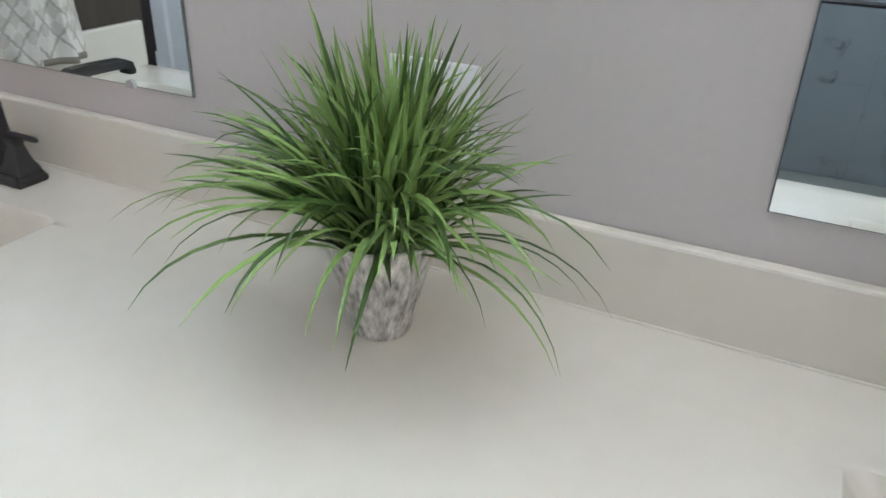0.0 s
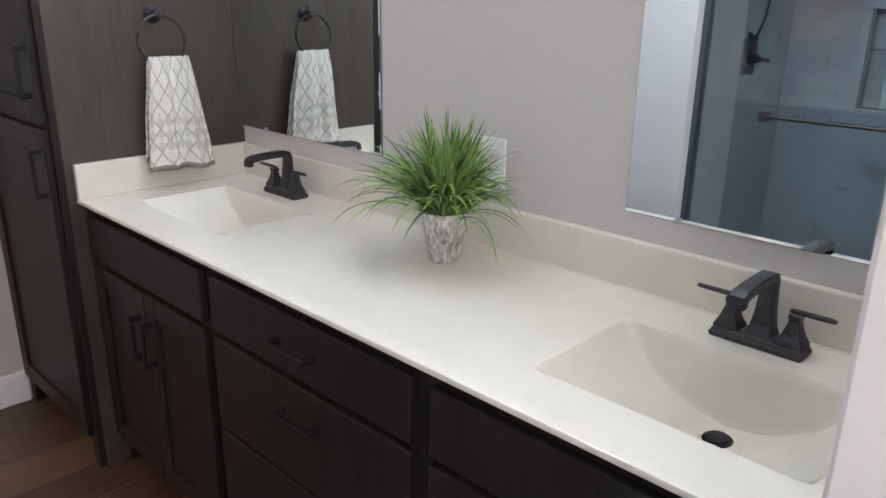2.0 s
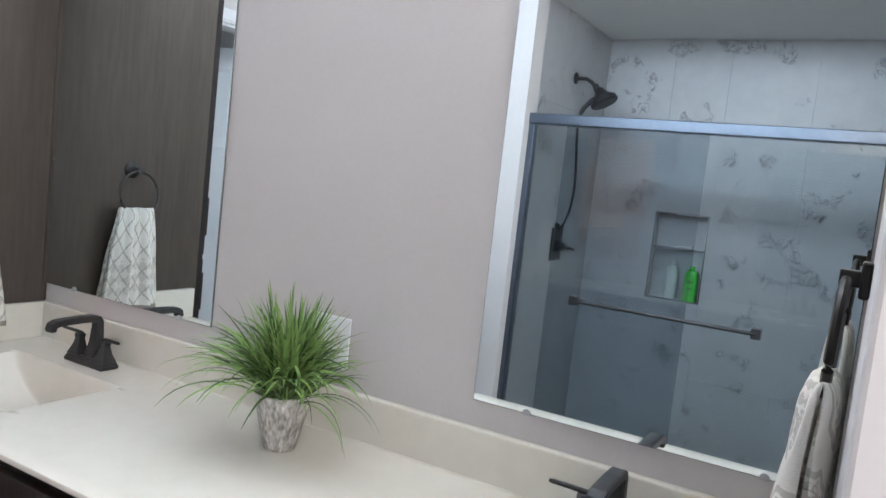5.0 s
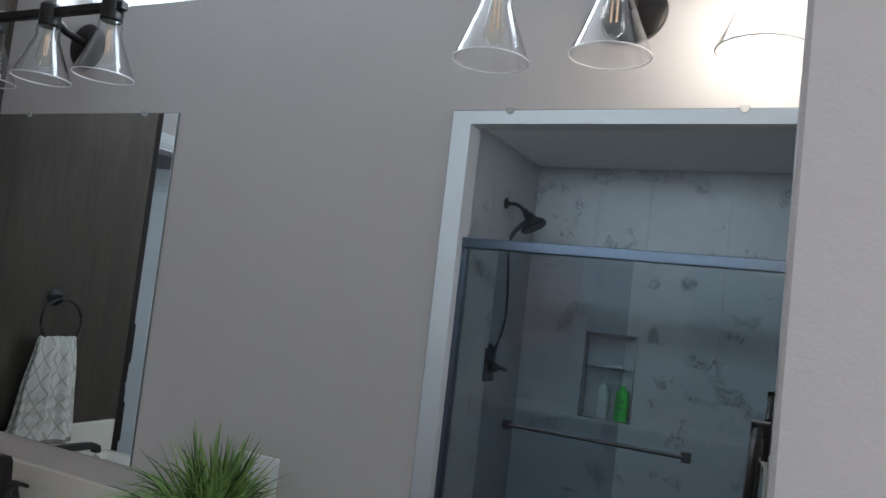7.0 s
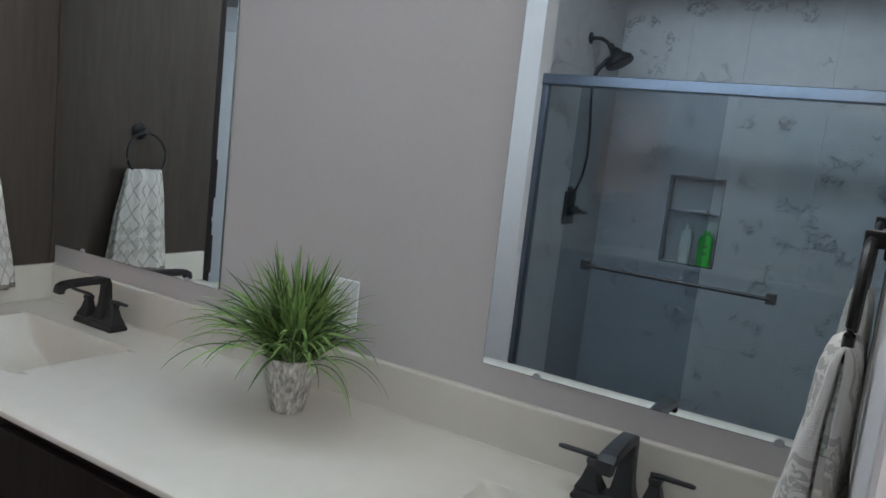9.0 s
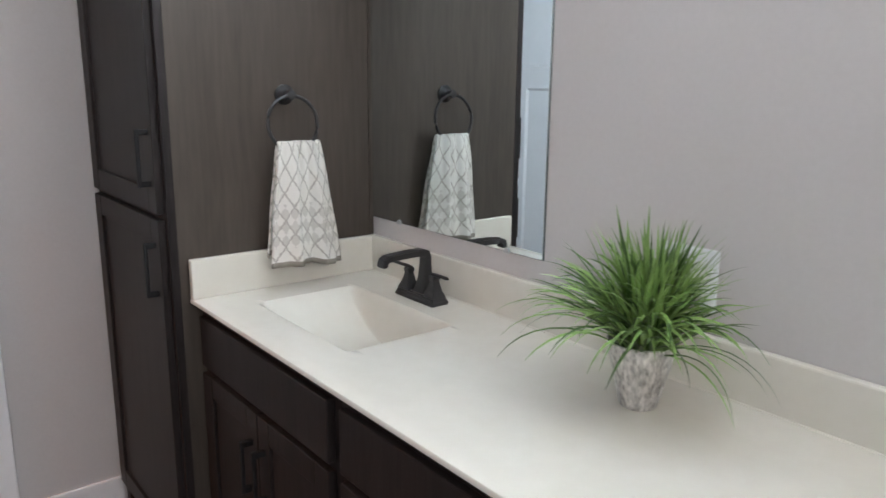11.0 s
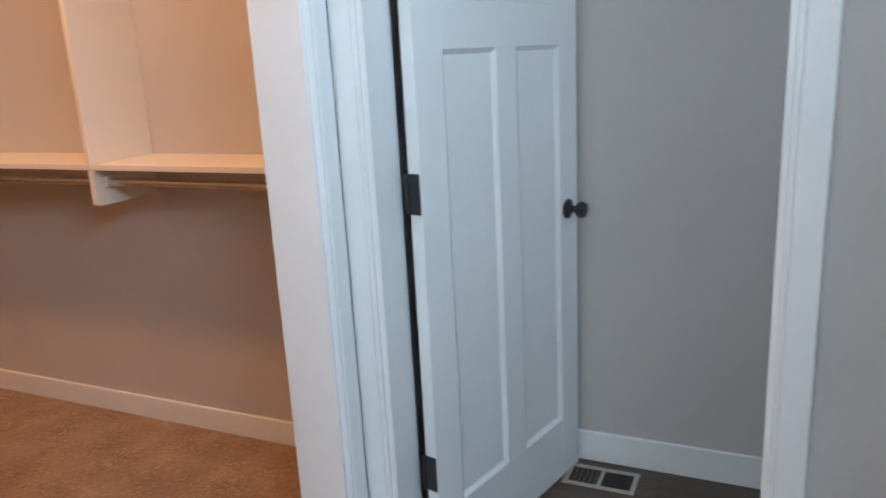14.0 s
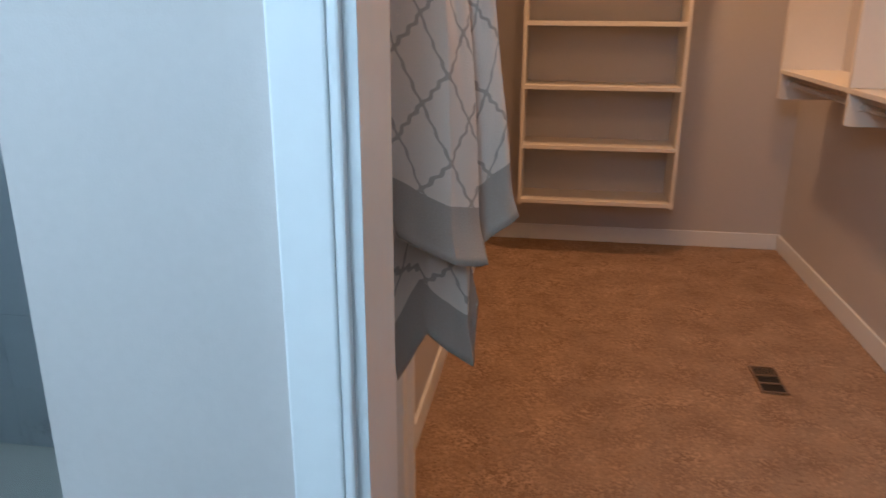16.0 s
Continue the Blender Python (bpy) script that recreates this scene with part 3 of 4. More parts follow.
def draped(parent, material, w_top, w_bot, drop_front, drop_back, depth, folds, seed, lean=0.0, bulge=0.0):
    """A towel over a bar at the local origin, in the local xz plane, its front towards -y."""
    rng = random.Random(seed)
    nu, total = 34, drop_front + drop_back
    bm = bmesh.new()
    uvl = bm.loops.layers.uv.new("UVMap")
    ph = [rng.uniform(0, 6.28) for _ in range(4)]
    rows = []
    ns = 64
    for i in range(ns + 1):
        s = -drop_back + total * i / ns
        row = []
        front = s > 0
        d = abs(s)
        k = d / (drop_front if front else drop_back)
        for j in range(nu + 1):
            q = j / nu * 2 - 1
            w = (w_top + (w_bot - w_top) * min(1, k * 1.05) ** 0.8) / 2
            x = q * w + lean * k
            amp = depth * (0.35 + 0.65 * k) * 0.5
            y = math.sin(q * math.pi * folds + ph[0]) * amp + 0.35 * amp * math.sin(q * math.pi * folds * 2.3 + ph[1] + 2 * k)
            y += 0.0030 * math.sin(q * 13 + ph[3] + 3 * k) * (1 - k) ** 1.5 + 0.003 * math.sin(q * 7 + 11 * k + ph[2])
            arch = math.sin(min(1, d / 0.03) * math.pi / 2)
            round_ = (1 - abs(q) ** 5) ** 0.5
            y = y * (0.4 + 0.6 * round_)
            y += (-(0.0135 + bulge * k) * arch if front else (0.0125 + min(bulge * 0.5, 0.013) * k) * arch) * (0.25 + 0.75 * round_)
            z = -max(0.0, d - 0.012) + 0.012 * math.cos(min(1, d / 0.03) * math.pi / 2)
            z += 0.006 * math.sin(q * 2.5 + ph[2]) * k
            row.append((bm.verts.new((x, y, z)), ((q * 0.5 + 0.5) * max(w_bot, w_top) * 1.25, (drop_front - s) if front else (drop_back + s))))
        rows.append(row)
    for a, b in zip(rows, rows[1:]):
        for j in range(nu):
            quad = (a[j], a[j + 1], b[j + 1], b[j])
            f = bm.faces.new([p[0] for p in quad])
            for loop, p in zip(f.loops, quad):
                loop[uvl].uv = p[1]
    ob = part("fabric", bm, material, parent, smooth=True)
    m = ob.modifiers.new("thickness", "SOLIDIFY")
    m.thickness, m.offset = 0.004, 0
    return ob


def towel_ring(place, rz, square=False):
    """A ring holder on a wall; local -y points into the room."""
    r = thing("towel_ring", "matte black towel ring mounted on the wood panel" if not square else "dark bronze towel ring with a square mount on the stub wall", "towel ring", place, "towel rings", rz)
    if square:
        part("mount", box(-0.022, 0.022, -0.012, 0, -0.022, 0.022, 0.003), BRONZE, r)
        part("post", box(-0.010, 0.010, -0.034, -0.011, -0.010, 0.010, 0.002), BRONZE, r)
    else:
        bm = lathe([(0, 0), (0.026, 0), (0.026, 0.006), (0.022, 0.010), (0.014, 0.016), (0.011, 0.024), (0.012, 0.044), (0.0, 0.048)], 24)
        bmesh.ops.rotate(bm, verts=bm.verts, matrix=Matrix.Rotation(radians(90), 3, "X"))
        part("mount", bm, BLACK, r, smooth=True)
    R = 0.070
    out = 0.026 if square else 0.040
    pts = [(R * math.sin(a), -out - (0.002 if square else 0.006) * (1 - math.cos(a)), -R + R * math.cos(a) - 0.002) for a in [2 * math.pi * k / 40 for k in range(40)]]
    part("ring", tube(pts, 0.0048 if not square else 0.0065, 8, closed=True), BLACK if not square else BRONZE, r, smooth=True)
    return r


towel_ring((0.0, -0.272, 1.372), 90)
t = thing("hand_towel", "cream hand towel with grey trellis pattern hung through the ring", "towel", (0.052, -0.262, 1.243), "towels", 90)
draped(t, CREAM_TOWEL, 0.116, 0.205, 0.325, 0.30, 0.032, 2.4, 3, lean=0.012, bulge=0.020)
towel_ring((RIGHT, -0.300, 1.385), -90, True)
t = thing("hand_towel", "beige hand towel with grey damask medallions hung through the ring", "towel", (RIGHT - 0.030, -0.300, 1.254), "towels", -90)
draped(t, DAMASK_TOWEL, 0.14, 0.20, 0.345, 0.315, 0.007, 1.4, 8, bulge=0.048)


# vanity light bars
BULB_DIM = glassy("bulb_glass", (0.97, 0.93, 0.86))
FILAMENT = mat("filament", (0.75, 0.50, 0.28), 0.5)
# Emission stands in for sky reflected in the shade, not for a burning bulb.
BULB_GLINT = glowing("bulb_glint", (1.0, 0.90, 0.76), 60)


def light_bar(xs, glint):
    L = thing("vanity_light", "dark bronze three-light vanity bar with clear glass shades", "wall lamp", (0, 0, 0), "vanity lights")
    mid = sum(xs) / 3
    bm = lathe([(0, 0), (0.06, 0), (0.06, 0.012), (0.05, 0.020), (0, 0.021)], 28)
    bmesh.ops.rotate(bm, verts=bm.verts, matrix=Matrix.Rotation(radians(90), 3, "X"))
    bmesh.ops.translate(bm, verts=bm.verts, vec=(mid, -0.0006, 2.06))
    part("back_plate", bm, BRONZE, L, smooth=True)
    part("arm", tube([(mid, -0.018, 2.065), (mid, -0.075, 2.075), (mid, -0.12, 2.105)], 0.010, 10), BRONZE, L, smooth=True)
    part("bar", box(xs[0] - 0.04, xs[2] + 0.04, -0.132, -0.112, 2.095, 2.117, 0.003), BRONZE, L)
    for x in xs:
        part("socket", lathe([(0, 0.0), (0.022, 0), (0.026, 0.005), (0.026, 0.055), (0.020, 0.062), (0, 0.062)], 24, (x, -0.122, 2.068)), BRONZE, L, smooth=True)
        sh = lathe([(0.0275, 0.132), (0.0290, 0.122), (0.0275, 0.108), (0.0310, 0.096), (0.0700, 0.0), (0.0680, 0.0), (0.0288, 0.096), (0.0255, 0.108), (0.0268, 0.122), (0.0255, 0.132), (0.0275, 0.132)], 36, (x, -0.122, 1.936))
        s = part("shade", sh, GLASS, L, "clear conical glass shade", smooth=True)
        s.visible_shadow = False
        # The rim's white highlight is put into an opaque pale tube.
        rim = [(x + 0.069 * math.cos(a), -0.122 + 0.069 * math.sin(a), 1.936) for a in [2 * math.pi * k / 36 for k in range(36)]]
        part("rim", tube(rim, 0.0014, 6, closed=True), PLASTIC, s, "polished glass rim with its highlight painted pale", smooth=True).visible_shadow = False
        on = glint and x == xs[2]
        part("bulb", lathe([(0, 0.0), (0.012, 0.002), (0.019, 0.012), (0.021, 0.025), (0.017, 0.045), (0.012, 0.075), (0.010, 0.10), (0, 0.10)], 20, (x, -0.122, 1.968)), BULB_GLINT if on else BULB_DIM, L, smooth=True).visible_shadow = False
        if not on:
            part("filament", tube([(x - 0.004, -0.122, 2.05), (x - 0.005, -0.122, 1.995), (x + 0.005, -0.122, 1.995), (x + 0.004, -0.122, 2.05)], 0.0018, 6), FILAMENT, L)


light_bar((0.110, 0.330, 0.552), False)
light_bar((1.548, 1.764, 1.999), True)

# transom window
w = setting("window_1", box(0.175, 1.895, 0.085, 0.100, 2.17, 2.20, 0.003), WHITE, "white transom window with bright daylight behind", "window")
for a, b, c, d in ((0.175, 1.895, 2.565, 2.595), (0.175, 0.205, 2.20, 2.565), (1.865, 1.895, 2.20, 2.565), (1.02, 1.05, 2.20, 2.565)):
    part("window_frame", box(a, b, 0.085, 0.100, c, d, 0.003), WHITE, w)
for a, b in ((0.205, 1.02), (1.05, 1.865)):
    p = part("pane", box(a, b, 0.090, 0.094, 2.20, 2.565), GLASS, w)
    p.visible_shadow = False
setting("backdrop", box(-4, 6, 1.60, 1.61, 1.2, 6.0), SKYGLOW, "bright overcast sky beyond the transom window", "sky")


# door trim
def casing(name, inner0, inner1, head, plane, axis, out, w=0.057, t=0.016):
    """Moulded casing round an opening on the plane, standing off it by out (+1 or -1)."""
    bm = bmesh.new()

    def slab(a0, a1, z0, z1, depth):
        p0, p1 = sorted((plane, plane + out * depth))
        if axis == "x":
            cuboid(bm, a0, a1, p0, p1, z0, z1, 0.003)
        else:
            cuboid(bm, p0, p1, a0, a1, z0, z1, 0.003)

    g = 0.006
    for a0, a1, s in ((inner0 - w, inner0 + g, -1), (inner1 - g, inner1 + w, 1)):
        e = 0.011
        o0, o1 = (a0, a1 - e) if s < 0 else (a0 + e, a1)
        m0, m1 = (a1 - e, a1) if s < 0 else (a0, a0 + e)
        slab(o0, o1, 0, head + w, t)
        slab(m0, m1, 0, head - g + e, t * 0.85)
    slab(inner0 + g, inner1 - g, head - g, head - g + e, t * 0.85)
    slab(inner0 + g - e, inner1 - g + e, head - g + e, head + w, t)
    return setting(name, bm, WHITE, "white painted moulded door casing", "trim")


def jamb(name, a0, a1, head, p0, p1, axis):
    bm = bmesh.new()
    q0, q1 = p0 - 0.001, p1 + 0.001
    for s0, s1, z0, z1 in ((a0, a0 + 0.018, 0, head), (a1 - 0.018, a1, 0, head), (a0 + 0.018, a1 - 0.018, head - 0.018, head)):
        if axis == "x":
            cuboid(bm, s0, s1, q0, q1, z0, z1, 0.001)
        else:
            cuboid(bm, q0, q1, s0, s1, z0, z1, 0.001)
    return setting(name, bm, WHITE, "white painted door jamb", "trim")


casing("trim_toilet_door", WC_Y0, WC_Y1, DOOR_H, WEST, "y", 1)
jamb("trim_toilet_jamb", WC_Y0, WC_Y1, DOOR_H, WEST - 0.12, WEST, "y")
casing("trim_closet_door", CL_X0, CL_X1, DOOR_H, SOUTH, "x", 1)
jamb("trim_closet_jamb", CL_X0, CL_X1, DOOR_H, SOUTH_BACK, SOUTH, "x")


def panel_door(name, label, place, rz, width, flip=1):
    """A three-panel door; hinge edge at the local origin, the slab along local x, its thickness towards local y * flip."""
    d = tagged(new(name), label, "door", kind="structure")
    d.matrix_world = pose(*place, 0, 0, rz)
    H, T = 2.02, 0.035
    y0, y1 = (0, T) if flip > 0 else (-T, 0)
    st, z0 = 0.105, 0.012
    bm = bmesh.new()
    cuboid(bm, 0, st, y0, y1, z0, z0 + H, 0.002)
    cuboid(bm, width - st, width, y0, y1, z0, z0 + H, 0.002)
    mid = width / 2
    for a, b in ((z0, z0 + 0.20), (1.375, 1.485), (z0 + H - 0.115, z0 + H)):
        cuboid(bm, st, width - st, y0 + 0.0003, y1 - 0.0003, a, b, 0.001)
    cuboid(bm, mid - 0.048, mid + 0.048, y0 + 0.0003, y1 - 0.0003, z0 + 0.20, 1.375, 0.001)
    part("door_frame", bm, WHITE, d)
    yc = (y0 + y1) / 2
    for a, b, c, e in ((st, mid - 0.048, z0 + 0.20, 1.375), (mid + 0.048, width - st, z0 + 0.20, 1.375), (st, width - st, 1.485, z0 + H - 0.115)):
        bm = bmesh.new()
        cuboid(bm, a - 0.001, b + 0.001, yc - 0.007, yc + 0.007, c - 0.001, e + 0.001)
        part("panel", bm, WHITE, d)
        # sloped sticking round the field, on both faces
        bm = bmesh.new()
        for face, inn in ((y0, yc - 0.007), (y1, yc + 0.007)):
            o = [(a, c), (b, c), (b, e), (a, e)]
            i_ = [(a + 0.012, c + 0.012), (b - 0.012, c + 0.012), (b - 0.012, e - 0.012), (a + 0.012, e - 0.012)]
            ov = [bm.verts.new((x, face, z)) for x, z in o]
            iv = [bm.verts.new((x, inn, z)) for x, z in i_]
            for k in range(4):
                bm.faces.new((ov[k], ov[(k + 1) % 4], iv[(k + 1) % 4], iv[k]))
        part("moulding", bm, WHITE, d)
    for z in (0.335, 1.055, 1.80):
        bm = bmesh.new()
        cuboid(bm, -0.0035, 0.0, y0 + 0.001, y1 + 0.010, z - 0.048, z + 0.048, 0.0012)
        yp = y1 + 0.004 if flip > 0 else y0 - 0.004
        tube([(-0.003, yp, z - 0.047), (-0.003, yp, z + 0.047)], 0.0065, 10, bm)
        part("hinge", bm, BLACK, d, "matte black door hinge")
    for s in (-1, 1):
        base = y1 if s > 0 else y0
        bm = lathe([(0, 0), (0.030, 0), (0.030, 0.004), (0.024, 0.008), (0.011, 0.011), (0.010, 0.026), (0.016, 0.032), (0.024, 0.040), (0.026, 0.048), (0.022, 0.057), (0, 0.060)], 24)
        bmesh.ops.rotate(bm, verts=bm.verts, matrix=Matrix.Rotation(radians(-90 * s), 3, "X"))
        bmesh.ops.translate(bm, verts=bm.verts, vec=(width - 0.062, base, 0.895))
        part("door_knob", bm, BLACK, d, "matte black round door knob", smooth=True)
    return d


panel_door("door_1", "white three-panel door standing open into the toilet room", (WEST - 0.112, WC_Y0 + 0.072, 0), 166.0, 0.742, 1)
panel_door("door_2", "white three-panel closet door standing open", (CL_X1 - 0.004, SOUTH_BACK - 0.006, 0), -82, 0.745, 1)


# skirting
def skirting(name, runs, h=0.085, t=0.013):
    bm = bmesh.new()
    for x0, x1, y0, y1 in runs:
        cuboid(bm, x0, x1, y0, y1, 0, h, 0.004)
    return setting(name, bm, WHITE, "white painted baseboard along the wall foot", "baseboard")


T = 0.013
skirting("baseboard_bathroom", [(WEST, WEST + T, -0.913, -0.60), (WEST, CL_X0 - 0.058, SOUTH, SOUTH + T), (CL_X1 + 0.058, SH_X0, SOUTH, SOUTH + T), (SH_X1, EAST, SOUTH, SOUTH + T), (RIGHT, RIGHT + 0.115, STUB - T, STUB), (RIGHT + 0.115, RIGHT + 0.115 + T, STUB, 0)], 0.12)
skirting("baseboard_toilet_room", [(WC_X, WC_X + T, SOUTH, 0.3), (WC_X + T, WEST - 0.121, SOUTH, SOUTH + T)], 0.108)
skirting("baseboard_closet", [(CLOSET_W, CLOSET_W + T, CLOSET_S, SOUTH_BACK), (CLOSET_W + T, CLOSET_E, CLOSET_S, CLOSET_S + T), (CLOSET_E - T, CLOSET_E, CLOSET_S + T, SOUTH_BACK)], 0.095)


# floor registers
def register(label, place, rz, enamel, w, d, cells, deep):
    r = thing("floor_register", label, "floor vent", place, "floor registers", rz)
    bm = bmesh.new()
    rim, bar = (0.015, 0.012) if cells == 2 else (0.009, 0.010)
    for a, b, c, e in ((-w, w, -d, -d + rim), (-w, w, d - rim, d), (-w, -w + rim, -d + rim, d - rim), (w - rim, w, -d + rim, d - rim)):
        cuboid(bm, a, b, c, e, 0, 0.006, 0.0015)
    step = 2 * (w - rim) / cells
    for k in range(1, cells):
        x = -w + rim + k * step
        cuboid(bm, x - bar / 2, x + bar / 2, -d + rim, d - rim, 0, 0.0058, 0.0015)
    part("frame", bm, enamel, r)
    part("well", box(-w + 0.012, w - 0.012, -d + 0.012, d - 0.012, 0.0004, 0.001), TOEKICK, r)
    for k in range(cells):
        for i in range(5):
            x = -w + rim + k * step + step * (i + 1) / 6
            part("louver", box(x - 0.001, x + 0.001, -d + rim, d - rim, 0.001, deep), TOEKICK if k else BROWN_ENAMEL, r)
    return r


TAUPE = mat("taupe_enamel", (0.42, 0.38, 0.34), 0.45)
BROWN_ENAMEL = mat("brown_enamel", (0.20, 0.125, 0.08), 0.5)
register("taupe metal floor register beside the toilet room wall", (-1.385, -1.455, 0), 90, TAUPE, 0.115, 0.062, 2, 0.003)
register("brown metal floor register sunk in the carpet", (-0.755, -3.945, 0.003), 90, BROWN_ENAMEL, 0.108, 0.050, 3, 0.002)

# closet
bm = bmesh.new()
nx, ny = 88, 186
rows = []
for i in range(nx + 1):
    rows.append([bm.verts.new((CLOSET_W + (CLOSET_E - CLOSET_W) * i / nx, CLOSET_S + (SOUTH_BACK + 0.10 - CLOSET_S) * j / ny, 0.0015 * noise.noise((i * 0.31, j * 0.31, 0)) + 0.001 * noise.noise((i * 0.9, j * 0.9, 5)) - 0.001)) for j in range(ny + 1)])
for i in range(nx):
    for j in range(ny):
        bm.faces.new((rows[i][j], rows[i + 1][j], rows[i + 1][j + 1], rows[i][j + 1]))
setting("floor_carpet", bm, CARPET, "brown beige cut pile carpet in the closet", "carpet", True)
PILE = bpy.data.materials.new("carpet_pile")
PILE.use_nodes = True
_pn, _pl = PILE.node_tree.nodes, PILE.node_tree.links
_pb = _pn["Principled BSDF"]
_pb.inputs["Roughness"].default_value = 1.0
_pb.inputs["Specular IOR Level"].default_value = 0.05
_pg = _pn.new("ShaderNodeNewGeometry")
_pr = _pn.new("ShaderNodeValToRGB")
_pr.color_ramp.elements[0].color = (0.25, 0.162, 0.110, 1)
_pr.color_ramp.elements[1].color = (0.42, 0.296, 0.205, 1)
_pz = _pn.new("ShaderNodeTexNoise")
_pz.inputs["Scale"].default_value = 7.5
_pz.inputs["Detail"].default_value = 5
_pl.new(_pg.outputs["Position"], _pz.inputs[0])
_pm = _pn.new("ShaderNodeMapRange")
_pm.inputs[1].default_value = 0.30
_pm.inputs[2].default_value = 0.70
_pl.new(_pz.outputs[0], _pm.inputs[0])
_px = _pn.new("ShaderNodeMix")
_px.inputs[0].default_value = 0.16
_pl.new(_pm.outputs[0], _px.inputs[2])
_pl.new(_pg.outputs["Random Per Island"], _px.inputs[3])
_pl.new(_px.outputs[0], _pr.inputs[0])
_pl.new(_pr.outputs[0], _pb.inputs["Base Color"])
_rs = np.random.RandomState(5)
_n = 80000
_c = np.stack([_rs.uniform(CLOSET_W + 0.015, CLOSET_E - 0.015, _n), CLOSET_S + 0.015 + (SOUTH_BACK + 0.09 - CLOSET_S) * _rs.uniform(0, 1, _n) ** 0.8, np.zeros(_n)], 1)
_keep = ~((abs(_c[:, 0] + 0.755) < 0.058) & (abs(_c[:, 1] + 3.945) < 0.122))
_c = _c[_keep]
_n = len(_c)
_ang = _rs.uniform(0, 6.28, _n)
_rad = _rs.uniform(0.0045, 0.0085, _n)
_v = np.zeros((_n, 4, 3))
for _k in range(3):
    _v[:, _k, 0] = _c[:, 0] + _rad * np.cos(_ang + _k * 2.094)
    _v[:, _k, 1] = _c[:, 1] + _rad * np.sin(_ang + _k * 2.094)
    _v[:, _k, 2] = -0.001
_v[:, 3, :2] = _c[:, :2] + _rs.normal(0, 0.0035, (_n, 2))
_v[:, 3, 2] = _rs.uniform(0.0010, 0.0022, _n)
_o = np.arange(_n)[:, None] * 4
_f = np.concatenate([_o + np.array(t3)[None] for t3 in ((0, 1, 3), (1, 2, 3), (2, 0, 3))], 0)
_me = bpy.data.meshes.new("carpet_pile")
_me.from_pydata(_v.reshape(-1, 3).tolist(), [], _f.tolist())
_me.materials.append(PILE)
_po = new("carpet_pile", _me)
_po.parent = bpy.data.objects["floor_carpet"]
tagged(_po, "tufted carpet pile", kind="stuff")
setting("floor_closet", box(CLOSET_W - 0.1, CLOSET_E + 0.1, CLOSET_S - 0.1, SOUTH_BACK, -0.1, -0.006), TOEKICK, "subfloor under the carpet", "floor")

sh = thing("hanging_shelf", "white melamine closet shelf with upright dividers and hanging rod", "shelf")
SX, SZ = -0.965, 1.075
part("shelf_board", box(CLOSET_W + 0.001, SX, -5.125, SOUTH_BACK - 0.02, SZ - 0.019, SZ, 0.0015), SHELF, sh)
part("upper_shelf_board", box(CLOSET_W + 0.001, SX, -5.125, SOUTH_BACK - 0.02, 2.14, 2.159, 0.0015), SHELF, sh)
for y in (-5.115, -4.215, -3.045):
    part("divider", box(CLOSET_W + 0.001, SX + 0.002, y - 0.0095, y + 0.0095, SZ + 0.0006, 2.1394, 0.001), SHELF, sh)
    bm = bmesh.new()
    pr = [(CLOSET_W + 0.001, SZ - 0.0196), (SX, SZ - 0.0196), (SX, SZ - 0.135), (SX - 0.02, SZ - 0.140), (CLOSET_W + 0.001, SZ - 0.140)]
    loft([[(x, y - 0.0095, z) for x, z in pr], [(x, y + 0.0095, z) for x, z in pr]], bm)
    part("bracket", bm, SHELF, sh)
    part("rod_cup", box(SX - 0.075, SX - 0.035, y + 0.010, y + 0.022, SZ - 0.082, SZ - 0.042, 0.004), SHELF, sh)
for a, b in ((-5.105, -4.225), (-4.205, -3.055), (-3.035, SOUTH_BACK - 0.02)):
    part("hanging_rod", tube([(SX - 0.055, a, SZ - 0.065), (SX - 0.055, b, SZ - 0.065)], 0.014, 14), CHROME, sh, smooth=True)

ss = thing("shoe_shelves", "white melamine shelf tower fixed to the closet back wall", "shelf unit")
UX0, UX1, UY0, UY1 = -0.575, 0.285, CLOSET_S + 0.001, CLOSET_S + 0.285
for x in (UX0, UX1 - 0.019):
    part("side_panel", box(x, x + 0.019, UY0, UY1, 0.285, 2.15, 0.001), SHELF, ss)
for z in (0.295, 0.605, 0.930, 1.262, 1.59, 1.92, 2.131):
    part("shelf_board", box(UX0 + 0.0192, UX1 - 0.0192, UY0, UY1 - 0.001, z, z + 0.022, 0.001), SHELF, ss)

